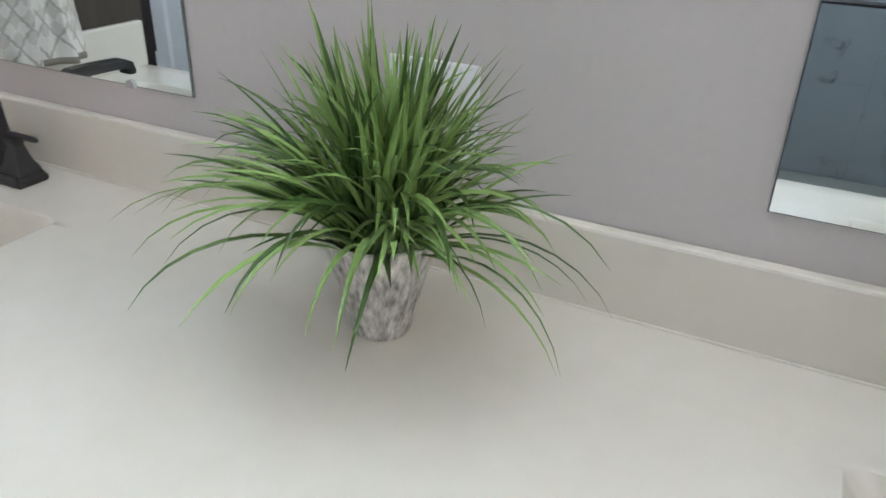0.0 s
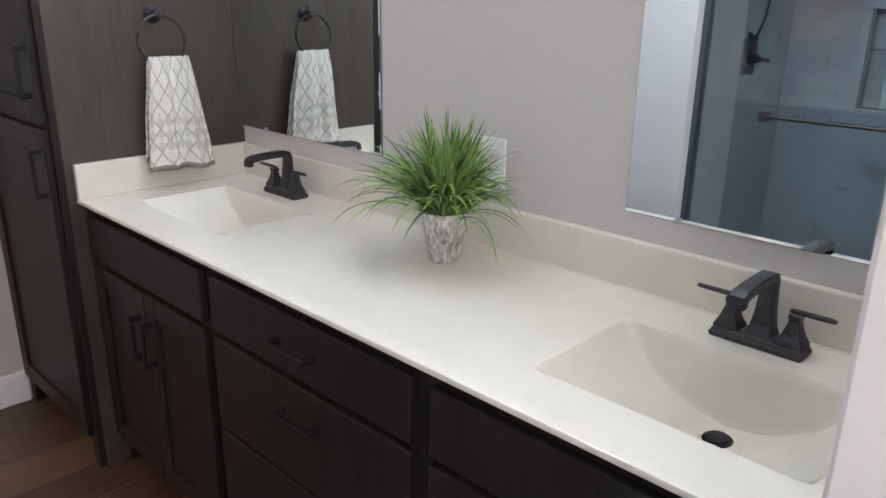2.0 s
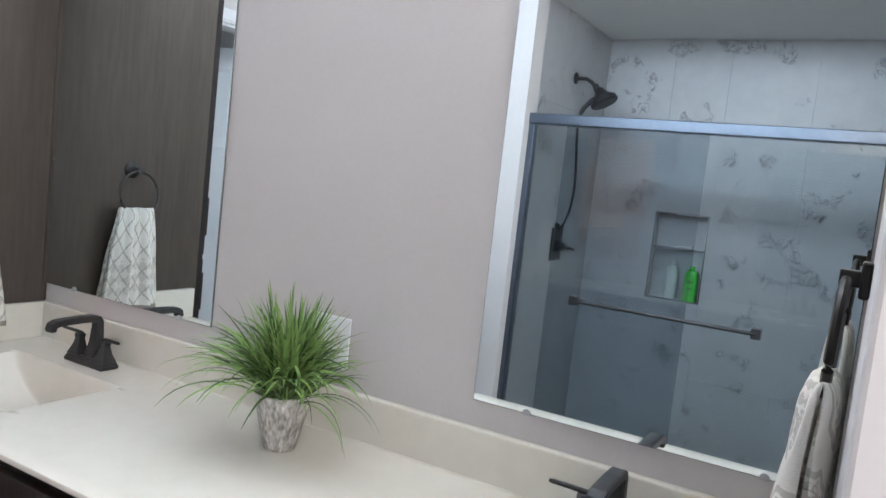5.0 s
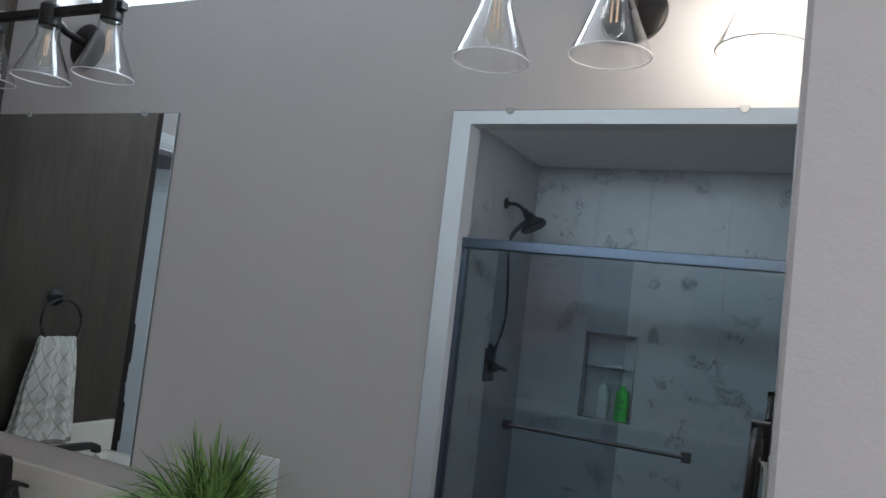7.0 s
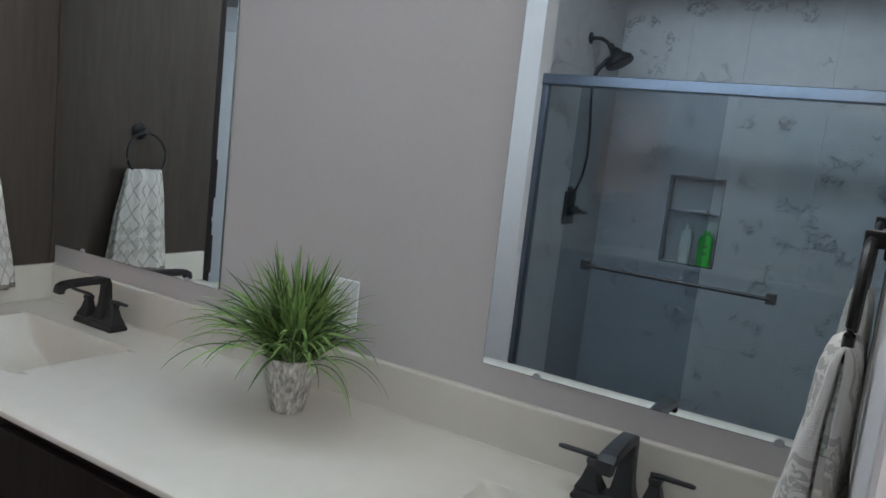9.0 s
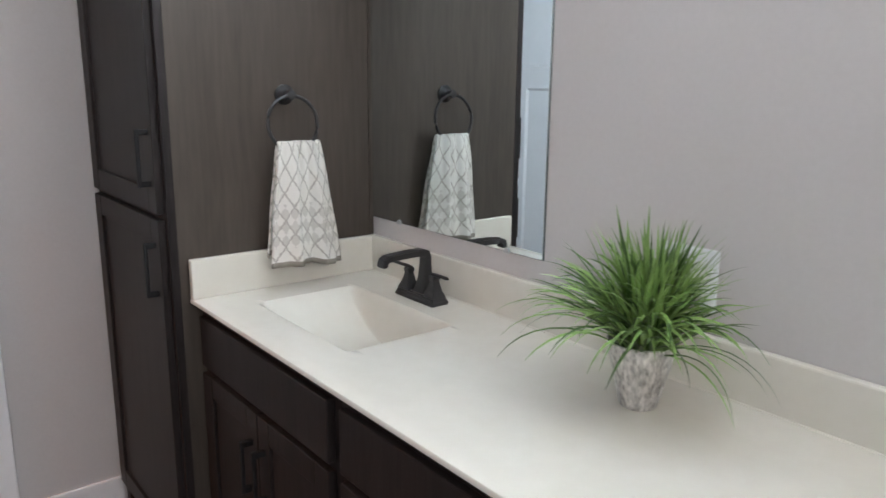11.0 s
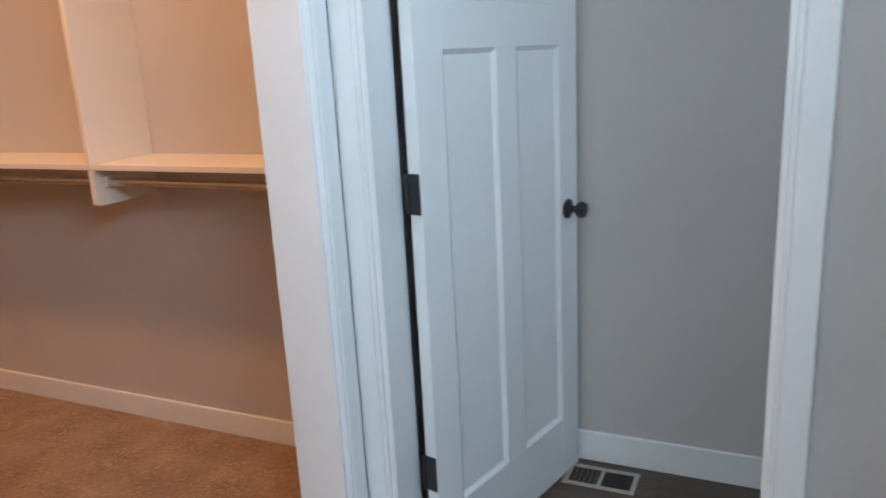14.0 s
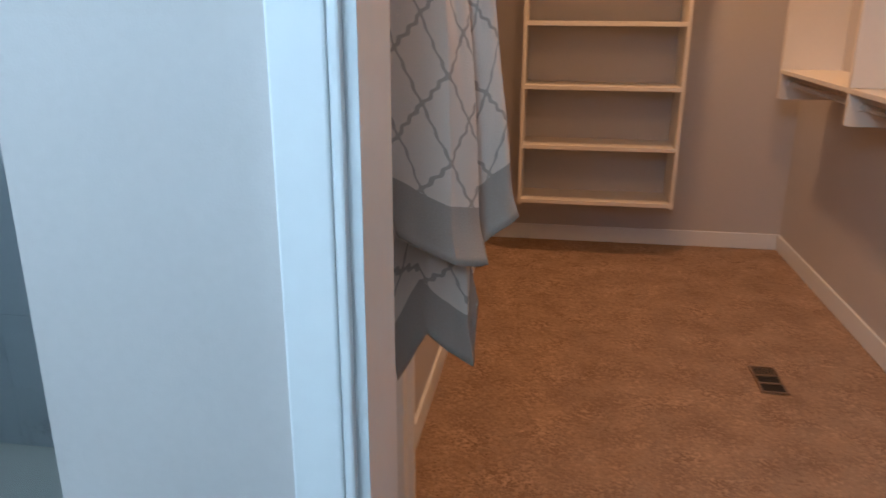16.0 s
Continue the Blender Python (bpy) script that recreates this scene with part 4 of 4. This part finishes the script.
GREY_TOWEL = towel_material("grey_trellis_towel", (0.70, 0.625, 0.555), (0.23, 0.205, 0.18), "trellis", 0.072, 0.105, 0.075, 0.038)
def hung_fold(parent, name, material, plan, drops, seed, label=""):
    """One layer of a towel gathered on a hook: plan gives the folds of its lower edge, drops how far each hangs down."""
    bm = bmesh.new()
    uvl = bm.loops.layers.uv.new("UVMap")
    nu, nv = 26, 44
    cols = []
    run = 0.0
    last = None
    for a in range(len(plan) - 1):
        for c in range(nu + (a == len(plan) - 2)):
            f = c / nu
            # soft folds: ease into each crease
            g = f + 0.055 * math.sin(2 * math.pi * f)
            x = plan[a][0] + (plan[a + 1][0] - plan[a][0]) * f
            y = plan[a][1] + (plan[a + 1][1] - plan[a][1]) * g
            d = drops[a] + (drops[a + 1] - drops[a]) * f
            if last:
                run += math.hypot(x - last[0], y - last[1])
            last = (x, y)
            cols.append((x, y, d, run))
    grid = []
    for i in range(nv + 1):
        k = i / nv
        row = []
        for x, y, d, u in cols:
            s = 0.42 + 0.58 * k ** 0.45
            w = noise.noise((u * 14, k * 1.6, seed)) * 0.013 * k + noise.noise((u * 40, k * 3.0, seed + 7)) * 0.003
            lip = 0.010 * max(0.0, (k - 0.86) / 0.14) ** 2
            row.append((bm.verts.new((x * s - w - lip, y * s + w * 0.8 + lip * 0.6, -d * k)), (u, d * (1 - k))))
        grid.append(row)
    for a, b in zip(grid, grid[1:]):
        for c in range(len(cols) - 1):
            quad = (a[c], a[c + 1], b[c + 1], b[c])
            f = bm.faces.new([p[0] for p in quad])
            for loop, p in zip(f.loops, quad):
                loop[uvl].uv = p[1]
    ob = part(name, bm, material, parent, label, smooth=True)
    m = ob.modifiers.new("thickness", "SOLIDIFY")
    m.thickness, m.offset = 0.005, 0
    return ob


bt = thing("bath_towel", "grey trellis bath towel hanging from a hook on the closet door", "towel", (0.318, -2.285, 1.50), "towels")
hung_fold(bt, "front_layer", GREY_TOWEL, [(-0.012, 0.165), (-0.098, 0.158), (-0.128, 0.115), (-0.118, 0.085), (-0.168, 0.055), (-0.130, 0.0), (-0.05, -0.10)], [0.425, 0.465, 0.475, 0.455, 0.425, 0.46, 0.44], 2)
hung_fold(bt, "back_layer", GREY_TOWEL, [(-0.008, 0.140), (-0.045, 0.120), (-0.075, 0.112), (-0.112, 0.106), (-0.108, 0.06), (-0.03, -0.06)], [0.640, 0.575, 0.605, 0.630, 0.55, 0.57], 5)
hk = thing("door_hook", "matte black hook on the closet door holding a towel", "hook", (0.326, -2.285, 1.50), rz=-82)
part("plate", box(-0.012, 0.012, -0.006, -0.001, -0.03, 0.03, 0.002), BLACK, hk)
part("prong", tube([(0, -0.004, 0.0), (0, -0.045, -0.01), (0, -0.060, 0.015)], 0.005, 8), BLACK, hk, smooth=True)

# ceiling lamp in the closet
cl = thing("closet_lamp", "white flush disc lamp on the closet ceiling", "ceiling lamp", (-0.30, -2.75, CEIL - 0.002), "closet lamps")
part("pan", lathe([(0, 0), (0.15, 0), (0.15, -0.022), (0.135, -0.028), (0, -0.028)], 32), WHITE, cl, smooth=False)
copy_thing(cl, pose(-0.30, -4.92, CEIL - 0.002))

# ornament relief on the shower stone
_nt = TILE.node_tree
_N, _L = _nt.nodes, _nt.links
_geo = _N.new("ShaderNodeNewGeometry")
_mask = _N.new("ShaderNodeTexNoise")
_mask.inputs["Scale"].default_value = 5.6
_mask.inputs["Detail"].default_value = 3
_mr = _N.new("ShaderNodeMapRange")
_mr.inputs[1].default_value = 0.575
_mr.inputs[2].default_value = 0.645
_warp = _N.new("ShaderNodeTexNoise")
_warp.inputs["Scale"].default_value = 22
_warp.inputs["Detail"].default_value = 2
_off = _N.new("ShaderNodeVectorMath")
_off.operation = "MULTIPLY_ADD"
_off.inputs[1].default_value = (0.09, 0.09, 0.09)
_vor = _N.new("ShaderNodeTexNoise")
_vor.inputs["Scale"].default_value = 46
_vor.inputs["Detail"].default_value = 3
_vor.inputs["Roughness"].default_value = 0.6
_edge = _N.new("ShaderNodeMapRange")
_edge.inputs[1].default_value = 0.52
_edge.inputs[2].default_value = 0.575
_edge.inputs[3].default_value = 0.0
_edge.inputs[4].default_value = 1.0
_mul = _N.new("ShaderNodeMath")
_mul.operation = "MULTIPLY"
_L.new(_geo.outputs["Position"], _mask.inputs[0])
_L.new(_geo.outputs["Position"], _warp.inputs[0])
_L.new(_warp.outputs["Color"], _off.inputs[0])
_L.new(_geo.outputs["Position"], _off.inputs[2])
_L.new(_off.outputs[0], _vor.inputs[0])
_L.new(_mask.outputs[0], _mr.inputs[0])
_L.new(_vor.outputs[0], _edge.inputs[0])
_L.new(_mr.outputs[0], _mul.inputs[0])
_L.new(_edge.outputs[0], _mul.inputs[1])
_bump = _N.new("ShaderNodeBump")
_bump.inputs["Strength"].default_value = 1.0
_bump.inputs["Distance"].default_value = 0.007
_L.new(_mul.outputs[0], _bump.inputs["Height"])
_L.new(_bump.outputs[0], _N["Principled BSDF"].inputs["Normal"])
_dk = _N.new("ShaderNodeMix")
_dk.data_type = "RGBA"
_dk.blend_type = "MULTIPLY"
_src = _N["Principled BSDF"].inputs["Base Color"].links[0].from_socket
_L.new(_src, _dk.inputs[6])
_dk.inputs[7].default_value = (0.80, 0.80, 0.81, 1)
_L.new(_mul.outputs[0], _dk.inputs[0])
_L.new(_dk.outputs[2], _N["Principled BSDF"].inputs["Base Color"])


# shower
def stone_wall(name, bm):
    return setting(name, bm, TILE, "grey patterned stone shower wall", "wall")


NX0, NX1, NZ0, NZ1 = 0.958, 1.262, 0.914, 1.414
bm = bmesh.new()
cuboid(bm, SH_WEST - 0.06, NX0, SH_BACK - 0.1, SH_BACK, 0, CEIL)
cuboid(bm, NX1, SH_X1 + 0.1, SH_BACK - 0.1, SH_BACK, 0, CEIL)
cuboid(bm, NX0, NX1, SH_BACK - 0.1, SH_BACK, 0, NZ0)
cuboid(bm, NX0, NX1, SH_BACK - 0.1, SH_BACK, NZ1, CEIL)
cuboid(bm, NX0, NX1, SH_BACK - 0.11, SH_BACK - 0.095, NZ0, NZ1)
cuboid(bm, SH_WEST - 0.06, SH_WEST - 0.004, SH_BACK, SOUTH_BACK - 0.001, 0, CEIL)
cuboid(bm, SH_X1 + 0.004, SH_X1 + 0.1, SH_BACK, SOUTH_BACK - 0.001, 0, CEIL)
stone_wall("wall_shower", bm)
setting("ceiling_shower", box(SH_WEST - 0.06, SH_X1 + 0.1, SH_BACK - 0.1, SOUTH_BACK - 0.001, 2.39, 2.45), CEILING, "white painted shower ceiling", "ceiling")
bm = bmesh.new()
cuboid(bm, SH_WEST, SH_X1, SH_BACK, SOUTH_BACK - 0.001, -0.1, 0.03)
cuboid(bm, SH_X0 + 0.002, SH_X1 - 0.002, -1.99, SOUTH + 0.004, -0.05, 0.10, 0.01)
setting("floor_shower", bm, MARBLE, "white moulded shower pan with curb", "floor")

tile_parent = bpy.data.objects["wall_shower"]


def tiles(us, vs, place, skip=()):
    for a, b in zip(us, us[1:]):
        for c, d in zip(vs, vs[1:]):
            if (a, c) in skip:
                continue
            part("tile", place(a + 0.0003, b - 0.0003, c + 0.0003, d - 0.0003), TILE, tile_parent)


UB = (SH_WEST, NX0, NX1, 1.70, SH_X1)
VB = (0.04, 0.48, NZ0, NZ1, 1.90, 2.388)
tiles(UB, VB, lambda a, b, c, d: box(a, b, SH_BACK + 0.0005, SH_BACK + 0.009, c, d, 0.0005, 1), {(NX0, NZ0)})
US = (SH_BACK + 0.012, -2.70, -2.33, SOUTH_BACK - 0.003)
tiles(US, VB, lambda a, b, c, d: box(SH_WEST - 0.0035, SH_WEST + 0.004, a, b, c, d, 0.0005, 1))
tiles(US, VB, lambda a, b, c, d: box(SH_X1 - 0.004, SH_X1 + 0.0035, a, b, c, d, 0.0005, 1))
nf = thing("niche_trim", "brushed metal edge trim round the shower niche", "trim")
for a, b, c, d in ((NX0, NX1, NZ1 - 0.006, NZ1 - 0.0005), (NX0, NX1, NZ0 + 0.0005, NZ0 + 0.006), (NX0, NX0 + 0.006, NZ0 + 0.006, NZ1 - 0.006), (NX1 - 0.006, NX1, NZ0 + 0.006, NZ1 - 0.006)):
    part("edge", box(a, b, SH_BACK - 0.01, SH_BACK + 0.0125, c, d), CHROME, nf)

sd = thing("shower_door", "dark framed sliding glass shower door with towel bar handle", "shower door")
GY = -1.94
part("header_rail", box(SH_X0 - 0.003, SH_X1 + 0.003, GY - 0.03, GY + 0.03, 1.757, 1.806, 0.004), RAIL, sd)
part("bottom_track", box(SH_X0, SH_X1, GY - 0.03, GY + 0.03, 0.1005, 0.125, 0.003), BRONZE, sd)
for x in (SH_X0 - 0.003, SH_X1 - 0.027):
    part("side_jamb", box(x, x + 0.030, GY - 0.022, GY + 0.022, 0.1255, 1.7565, 0.003), RAIL, sd)
g = part("glass_panel", box(SH_X0 + 0.03, 1.42, GY - 0.016, GY - 0.010, 0.127, 1.756), GREY_GLASS, sd)
g.visible_shadow = False
g = part("glass_panel", box(0.80, SH_X1 - 0.03, GY + 0.008, GY + 0.014, 0.127, 1.756), GREY_GLASS, sd)
g.visible_shadow = False
part("towel_bar", tube([(0.939, GY + 0.045, 0.978), (1.712, GY + 0.045, 0.978)], 0.0085, 10), BLACK, sd, smooth=True)
for x in (0.939, 1.712):
    part("bar_post", box(x - 0.019, x + 0.019, GY + 0.0145, GY + 0.052, 0.957, 1.001, 0.003), BLACK, sd)

hd = thing("shower_head", "dark bronze shower head on a wall arm with hose and valve", "shower head", (SH_WEST + 0.004, -2.545, 0))
part("flange", tube([(0, 0, 2.072), (0.006, 0, 2.072), (0.010, 0, 2.072)], [0.030, 0.030, 0.022], 22), BLACK, hd, smooth=False)
part("arm", tube([(0, 0, 2.072), (0.06, 0, 2.070), (0.095, 0, 2.052), (0.130, 0, 2.012)], 0.0105, 12), BLACK, hd, smooth=True)
part("bracket", tube([(0.112, 0, 2.040), (0.138, 0, 2.000), (0.148, 0, 1.985)], [0.016, 0.021, 0.019], 14), BLACK, hd, smooth=True)
part("spray_head", tube([(0.135, 0, 2.020), (0.152, 0, 1.990), (0.166, 0, 1.966), (0.176, 0, 1.948), (0.180, 0, 1.941)], [0.020, 0.038, 0.070, 0.074, 0.068], 28), BLACK, hd, smooth=True)
part("hand_grip", tube([(0.150, 0, 1.985), (0.105, 0.004, 1.955), (0.070, 0.010, 1.915), (0.055, 0.012, 1.880)], [0.016, 0.0135, 0.0125, 0.011], 12), BLACK, hd, smooth=True)
part("hose", tube([(0.055, 0.012, 1.885), (0.046, 0.006, 1.82), (0.048, -0.010, 1.72), (0.056, -0.026, 1.58), (0.058, -0.030, 1.46), (0.050, -0.020, 1.36), (0.034, 0.0, 1.285), (0.018, 0.020, 1.255), (0.012, 0.028, 1.262)], 0.0072, 10), BLACK, hd, smooth=True)
part("hose_outlet", tube([(0, 0.028, 1.280), (0.014, 0.028, 1.280), (0.016, 0.028, 1.258)], [0.014, 0.013, 0.009], 12), BLACK, hd, smooth=True)
part("valve_plate", box(0, 0.010, -0.075, 0.075, 1.085, 1.265, 0.004), BLACK, hd)
vb = lathe([(0, 0.008), (0.034, 0.008), (0.034, 0.020), (0.024, 0.030), (0.022, 0.055), (0, 0.058)], 24)
bmesh.ops.rotate(vb, verts=vb.verts, matrix=Matrix.Rotation(radians(90), 3, "Y"))
bmesh.ops.translate(vb, verts=vb.verts, vec=(0, 0, 1.165))
part("valve_knob", vb, BLACK, hd, smooth=True)
part("valve_lever", tube([(0.048, 0, 1.165), (0.070, 0.0, 1.163), (0.110, 0.006, 1.158)], [0.010, 0.011, 0.008], 10), BLACK, hd, smooth=True)

cs = thing("corner_shelf", "glass corner shelf with a nickel clip in the shower", "shelf")
bm = loft([[(SH_X1 - 0.005, SH_BACK + 0.010, z), (SH_X1 - 0.22, SH_BACK + 0.010, z), (SH_X1 - 0.17, SH_BACK + 0.12, z), (SH_X1 - 0.07, SH_BACK + 0.20, z), (SH_X1 - 0.005, SH_BACK + 0.22, z)] for z in (0.560, 0.568)])
part("glass_shelf", bm, GREY_GLASS, cs)
part("edge", tube([(SH_X1 - 0.22, SH_BACK + 0.012, 0.564), (SH_X1 - 0.17, SH_BACK + 0.12, 0.564), (SH_X1 - 0.07, SH_BACK + 0.20, 0.564), (SH_X1 - 0.006, SH_BACK + 0.22, 0.564)], 0.0045, 8), BRONZE, cs, smooth=True)

part_shelf = thing("niche_shelf", "glass shelf across the shower niche", "shelf", (0, 0, 0))
part("glass_shelf", box(NX0 + 0.001, NX1 - 0.001, SH_BACK - 0.094, SH_BACK - 0.003, 1.205, 1.213, 0.001), GREY_GLASS, part_shelf)


def bottle(label, place, material, cap, w, d, h):
    b = thing("bottle", label, "bottle", place, "bottles in the niche")
    n = 24
    secs = []
    for k, z in ((0.92, 0), (1.0, 0.008), (1.0, h * 0.55), (0.97, h * 0.75), (0.80, h * 0.86), (0.42, h * 0.90)):
        secs.append([(w * k * math.copysign(abs(math.cos(a)) ** 0.6, math.cos(a)), d * k * math.copysign(abs(math.sin(a)) ** 0.6, math.sin(a)), z) for a in [2 * math.pi * i / n for i in range(n)]])
    part("body", loft(secs), material, b, smooth=True)
    part("cap", lathe([(0, h * 0.9), (w * 0.40, h * 0.9), (w * 0.40, h), (w * 0.34, h * 1.01), (0, h * 1.01)], 20), cap, b)
    return b


GREEN = mat("green_plastic", (0.05, 0.55, 0.06), 0.3, vary=0.05)
CREAM = mat("cream_plastic", (0.62, 0.66, 0.62), 0.35, vary=0.04)
bg = bottle("bright green plastic shampoo bottle in the niche", (1.195, SH_BACK - 0.045, NZ0), GREEN, GREEN, 0.038, 0.026, 0.205)
for z in (0.07, 0.11):
    part("label_bar", box(-0.018, 0.018, 0.0262, 0.0272, z, z + 0.014), mat("dark_green_print", (0.02, 0.20, 0.03), 0.4), bg)
bottle("pale cream plastic pump bottle in the niche", (1.085, SH_BACK - 0.045, NZ0), CREAM, CREAM, 0.033, 0.028, 0.22)
rz_ = thing("razor", "white plastic razor lying on the niche shelf", "razor", (1.12, SH_BACK - 0.05, 1.213))
part("handle", tube([(-0.05, 0, 0.006), (0, 0.0, 0.009), (0.04, 0, 0.012)], [0.004, 0.006, 0.005], 8), PLASTIC, rz_, smooth=True)
part("head", box(0.038, 0.058, -0.02, 0.02, 0.002, 0.020, 0.003), PLASTIC, rz_)

# potted grass
POT = mat("mercury_glass", (0.17, 0.145, 0.125), 0.30, metal=0.55, vary=0.6, scale=42, grain=110, stretch=(1.5, 1.5, 0.6), bump=1.0, bump_scale=60, tint=(0.62, 0.60, 0.58))
LEAF = mat("grass_blade", (0.066, 0.140, 0.030), 0.42, vary=0.25, scale=14, grain=60, tint=(0.205, 0.325, 0.100), rand=1.0, spec=0.4)
SOIL = mat("coir_fibre", (0.16, 0.10, 0.05), 0.95, vary=0.4, scale=40)
pl = thing("potted_plant", "artificial grass plant in a silver mercury glass pot on the counter", "plant", (1.078, -0.163, TOP))
part("pot", lathe([(0, 0.0), (0.031, 0.0), (0.033, 0.003), (0.0345, 0.010), (0.0585, 0.110), (0.0600, 0.116), (0.0575, 0.118), (0.0555, 0.114), (0.047, 0.09), (0, 0.09)], 40), POT, pl, "mottled silver mercury glass pot", smooth=True)
part("soil", lathe([(0.047, 0.094), (0.03, 0.104), (0, 0.108)], 24), SOIL, pl, smooth=True)


def blade_mesh(length, width, curl, tilt, seed):
    """A folded ribbon that leaves the crown at tilt degrees from upright and bends over by curl degrees."""
    rng = random.Random(seed)
    bm = bmesh.new()
    n = 9
    x = z = 0.0
    twist = rng.uniform(-0.5, 0.5)
    rows = []
    for i in range(n + 1):
        k = i / n
        a = radians(tilt + curl * k ** 1.5)
        w = width * (0.75 + 0.5 * k if k < 0.4 else 0.95 * (1 - ((k - 0.4) / 0.6) ** 1.8)) / 2 + 0.0002
        tw = twist * k
        nx, nz = -math.cos(a), math.sin(a)
        side = Vector((nx * math.sin(tw), math.cos(tw), nz * math.sin(tw)))
        mid = Vector((x, 0, z))
        fold = Vector((nx, 0, nz)) * w * 0.55
        rows.append([bm.verts.new(mid + side * w + fold), bm.verts.new(mid), bm.verts.new(mid - side * w + fold)])
        step = length / n
        x += math.sin(a) * step
        z += math.cos(a) * step
    for a, b in zip(rows, rows[1:]):
        for j in range(2):
            bm.faces.new((a[j], a[j + 1], b[j + 1], b[j]))
    return mesh(bm, "blade", LEAF, True)


RNG = random.Random(21)
# upright tuft blades, arching side blades and long drooping ones
TUFT = [blade_mesh(RNG.uniform(0.185, 0.255), RNG.uniform(0.0072, 0.0108), RNG.choice((10, 28, 45, 70, 100)) * RNG.uniform(0.8, 1.2), 2 + 30 * i / 13, 100 + i) for i in range(14)]
SIDE = [blade_mesh(RNG.uniform(0.175, 0.225), RNG.uniform(0.0070, 0.0098), RNG.uniform(30, 70), 28 + 26 * i / 9, 200 + i) for i in range(10)]
DROOP = [blade_mesh(RNG.uniform(0.205, 0.265), RNG.uniform(0.0062, 0.0082), RNG.uniform(84, 112), 42 + 20 * i / 5, 300 + i) for i in range(6)]
extra_v, extra_f = [], []
for i in range(420):
    # little room on the side of the wall
    a = RNG.uniform(0, 2 * math.pi)
    if i < 30:
        me, a, r, yaw = RNG.choice(DROOP), radians(-205 + 230 * (i + RNG.random()) / 30), RNG.uniform(0.026, 0.042), 9
    elif i < 120:
        me, r, yaw = RNG.choice(SIDE), RNG.uniform(0.012, 0.038), 30
    else:
        me, r, yaw = RNG.choice(TUFT), RNG.uniform(0.0, 0.040), 70
    reach = 0.66 if math.sin(a) > 0.3 else 1.0
    s = RNG.uniform(0.76, 1.03)
    m = Matrix.Translation((-0.004, 0, 0)) @ pose(0, 0, 0, 0, 4, 0) @ pose(r * math.cos(a), r * math.sin(a), 0.100 + RNG.uniform(0, 0.012), RNG.uniform(-10, 10), RNG.uniform(-8, 10), math.degrees(a) + RNG.gauss(0, yaw)) @ Matrix.Diagonal((s * reach, s, s, 1))
    if i < 299:
        ob = new("blade", me)
        ob.parent = pl
        ob.matrix_local = m
    else:
        o = len(extra_v)
        extra_v += [tuple(m @ v.co) for v in me.vertices]
        extra_f += [[o + k for k in p.vertices] for p in me.polygons]
ext = bpy.data.meshes.new("grass_clump")
ext.from_pydata(extra_v, [], extra_f)
ext.materials.append(LEAF)
for p in ext.polygons:
    p.use_smooth = True
inner = new("grass_clump", ext)
inner.parent = pl
tagged(inner, "dense inner green grass blades", kind="stuff")

# vinyl planks
PLANK_W = 0.182
plank_meshes = [mesh(box(-PLANK_W / 2 + 0.0006, PLANK_W / 2 - 0.0006, 0, l, -0.0038, 0, 0.0008, 1), "plank", PLANK) for l in (0.7, 1.0, 1.22)]
floor_ob = bpy.data.objects["floor"]
x = WC_X - 0.0 + PLANK_W / 2
col = 0
while x < EAST:
    y = SOUTH_BACK + 0.005
    end = 0.29 if x < WEST - 0.1 else -0.002
    k = col
    while y < end - 0.02:
        i = k % 3
        L_ = (0.7, 1.0, 1.22)[i]
        ob = new("plank", plank_meshes[i])
        ob.parent = floor_ob
        if y + L_ > end:
            ob.scale = (1, (end - y) / L_, 1)
        ob.location = (x, y, 0)
        y += L_ + 0.001
        k += 1
    x += PLANK_W
    col += 2 if col % 2 else 1
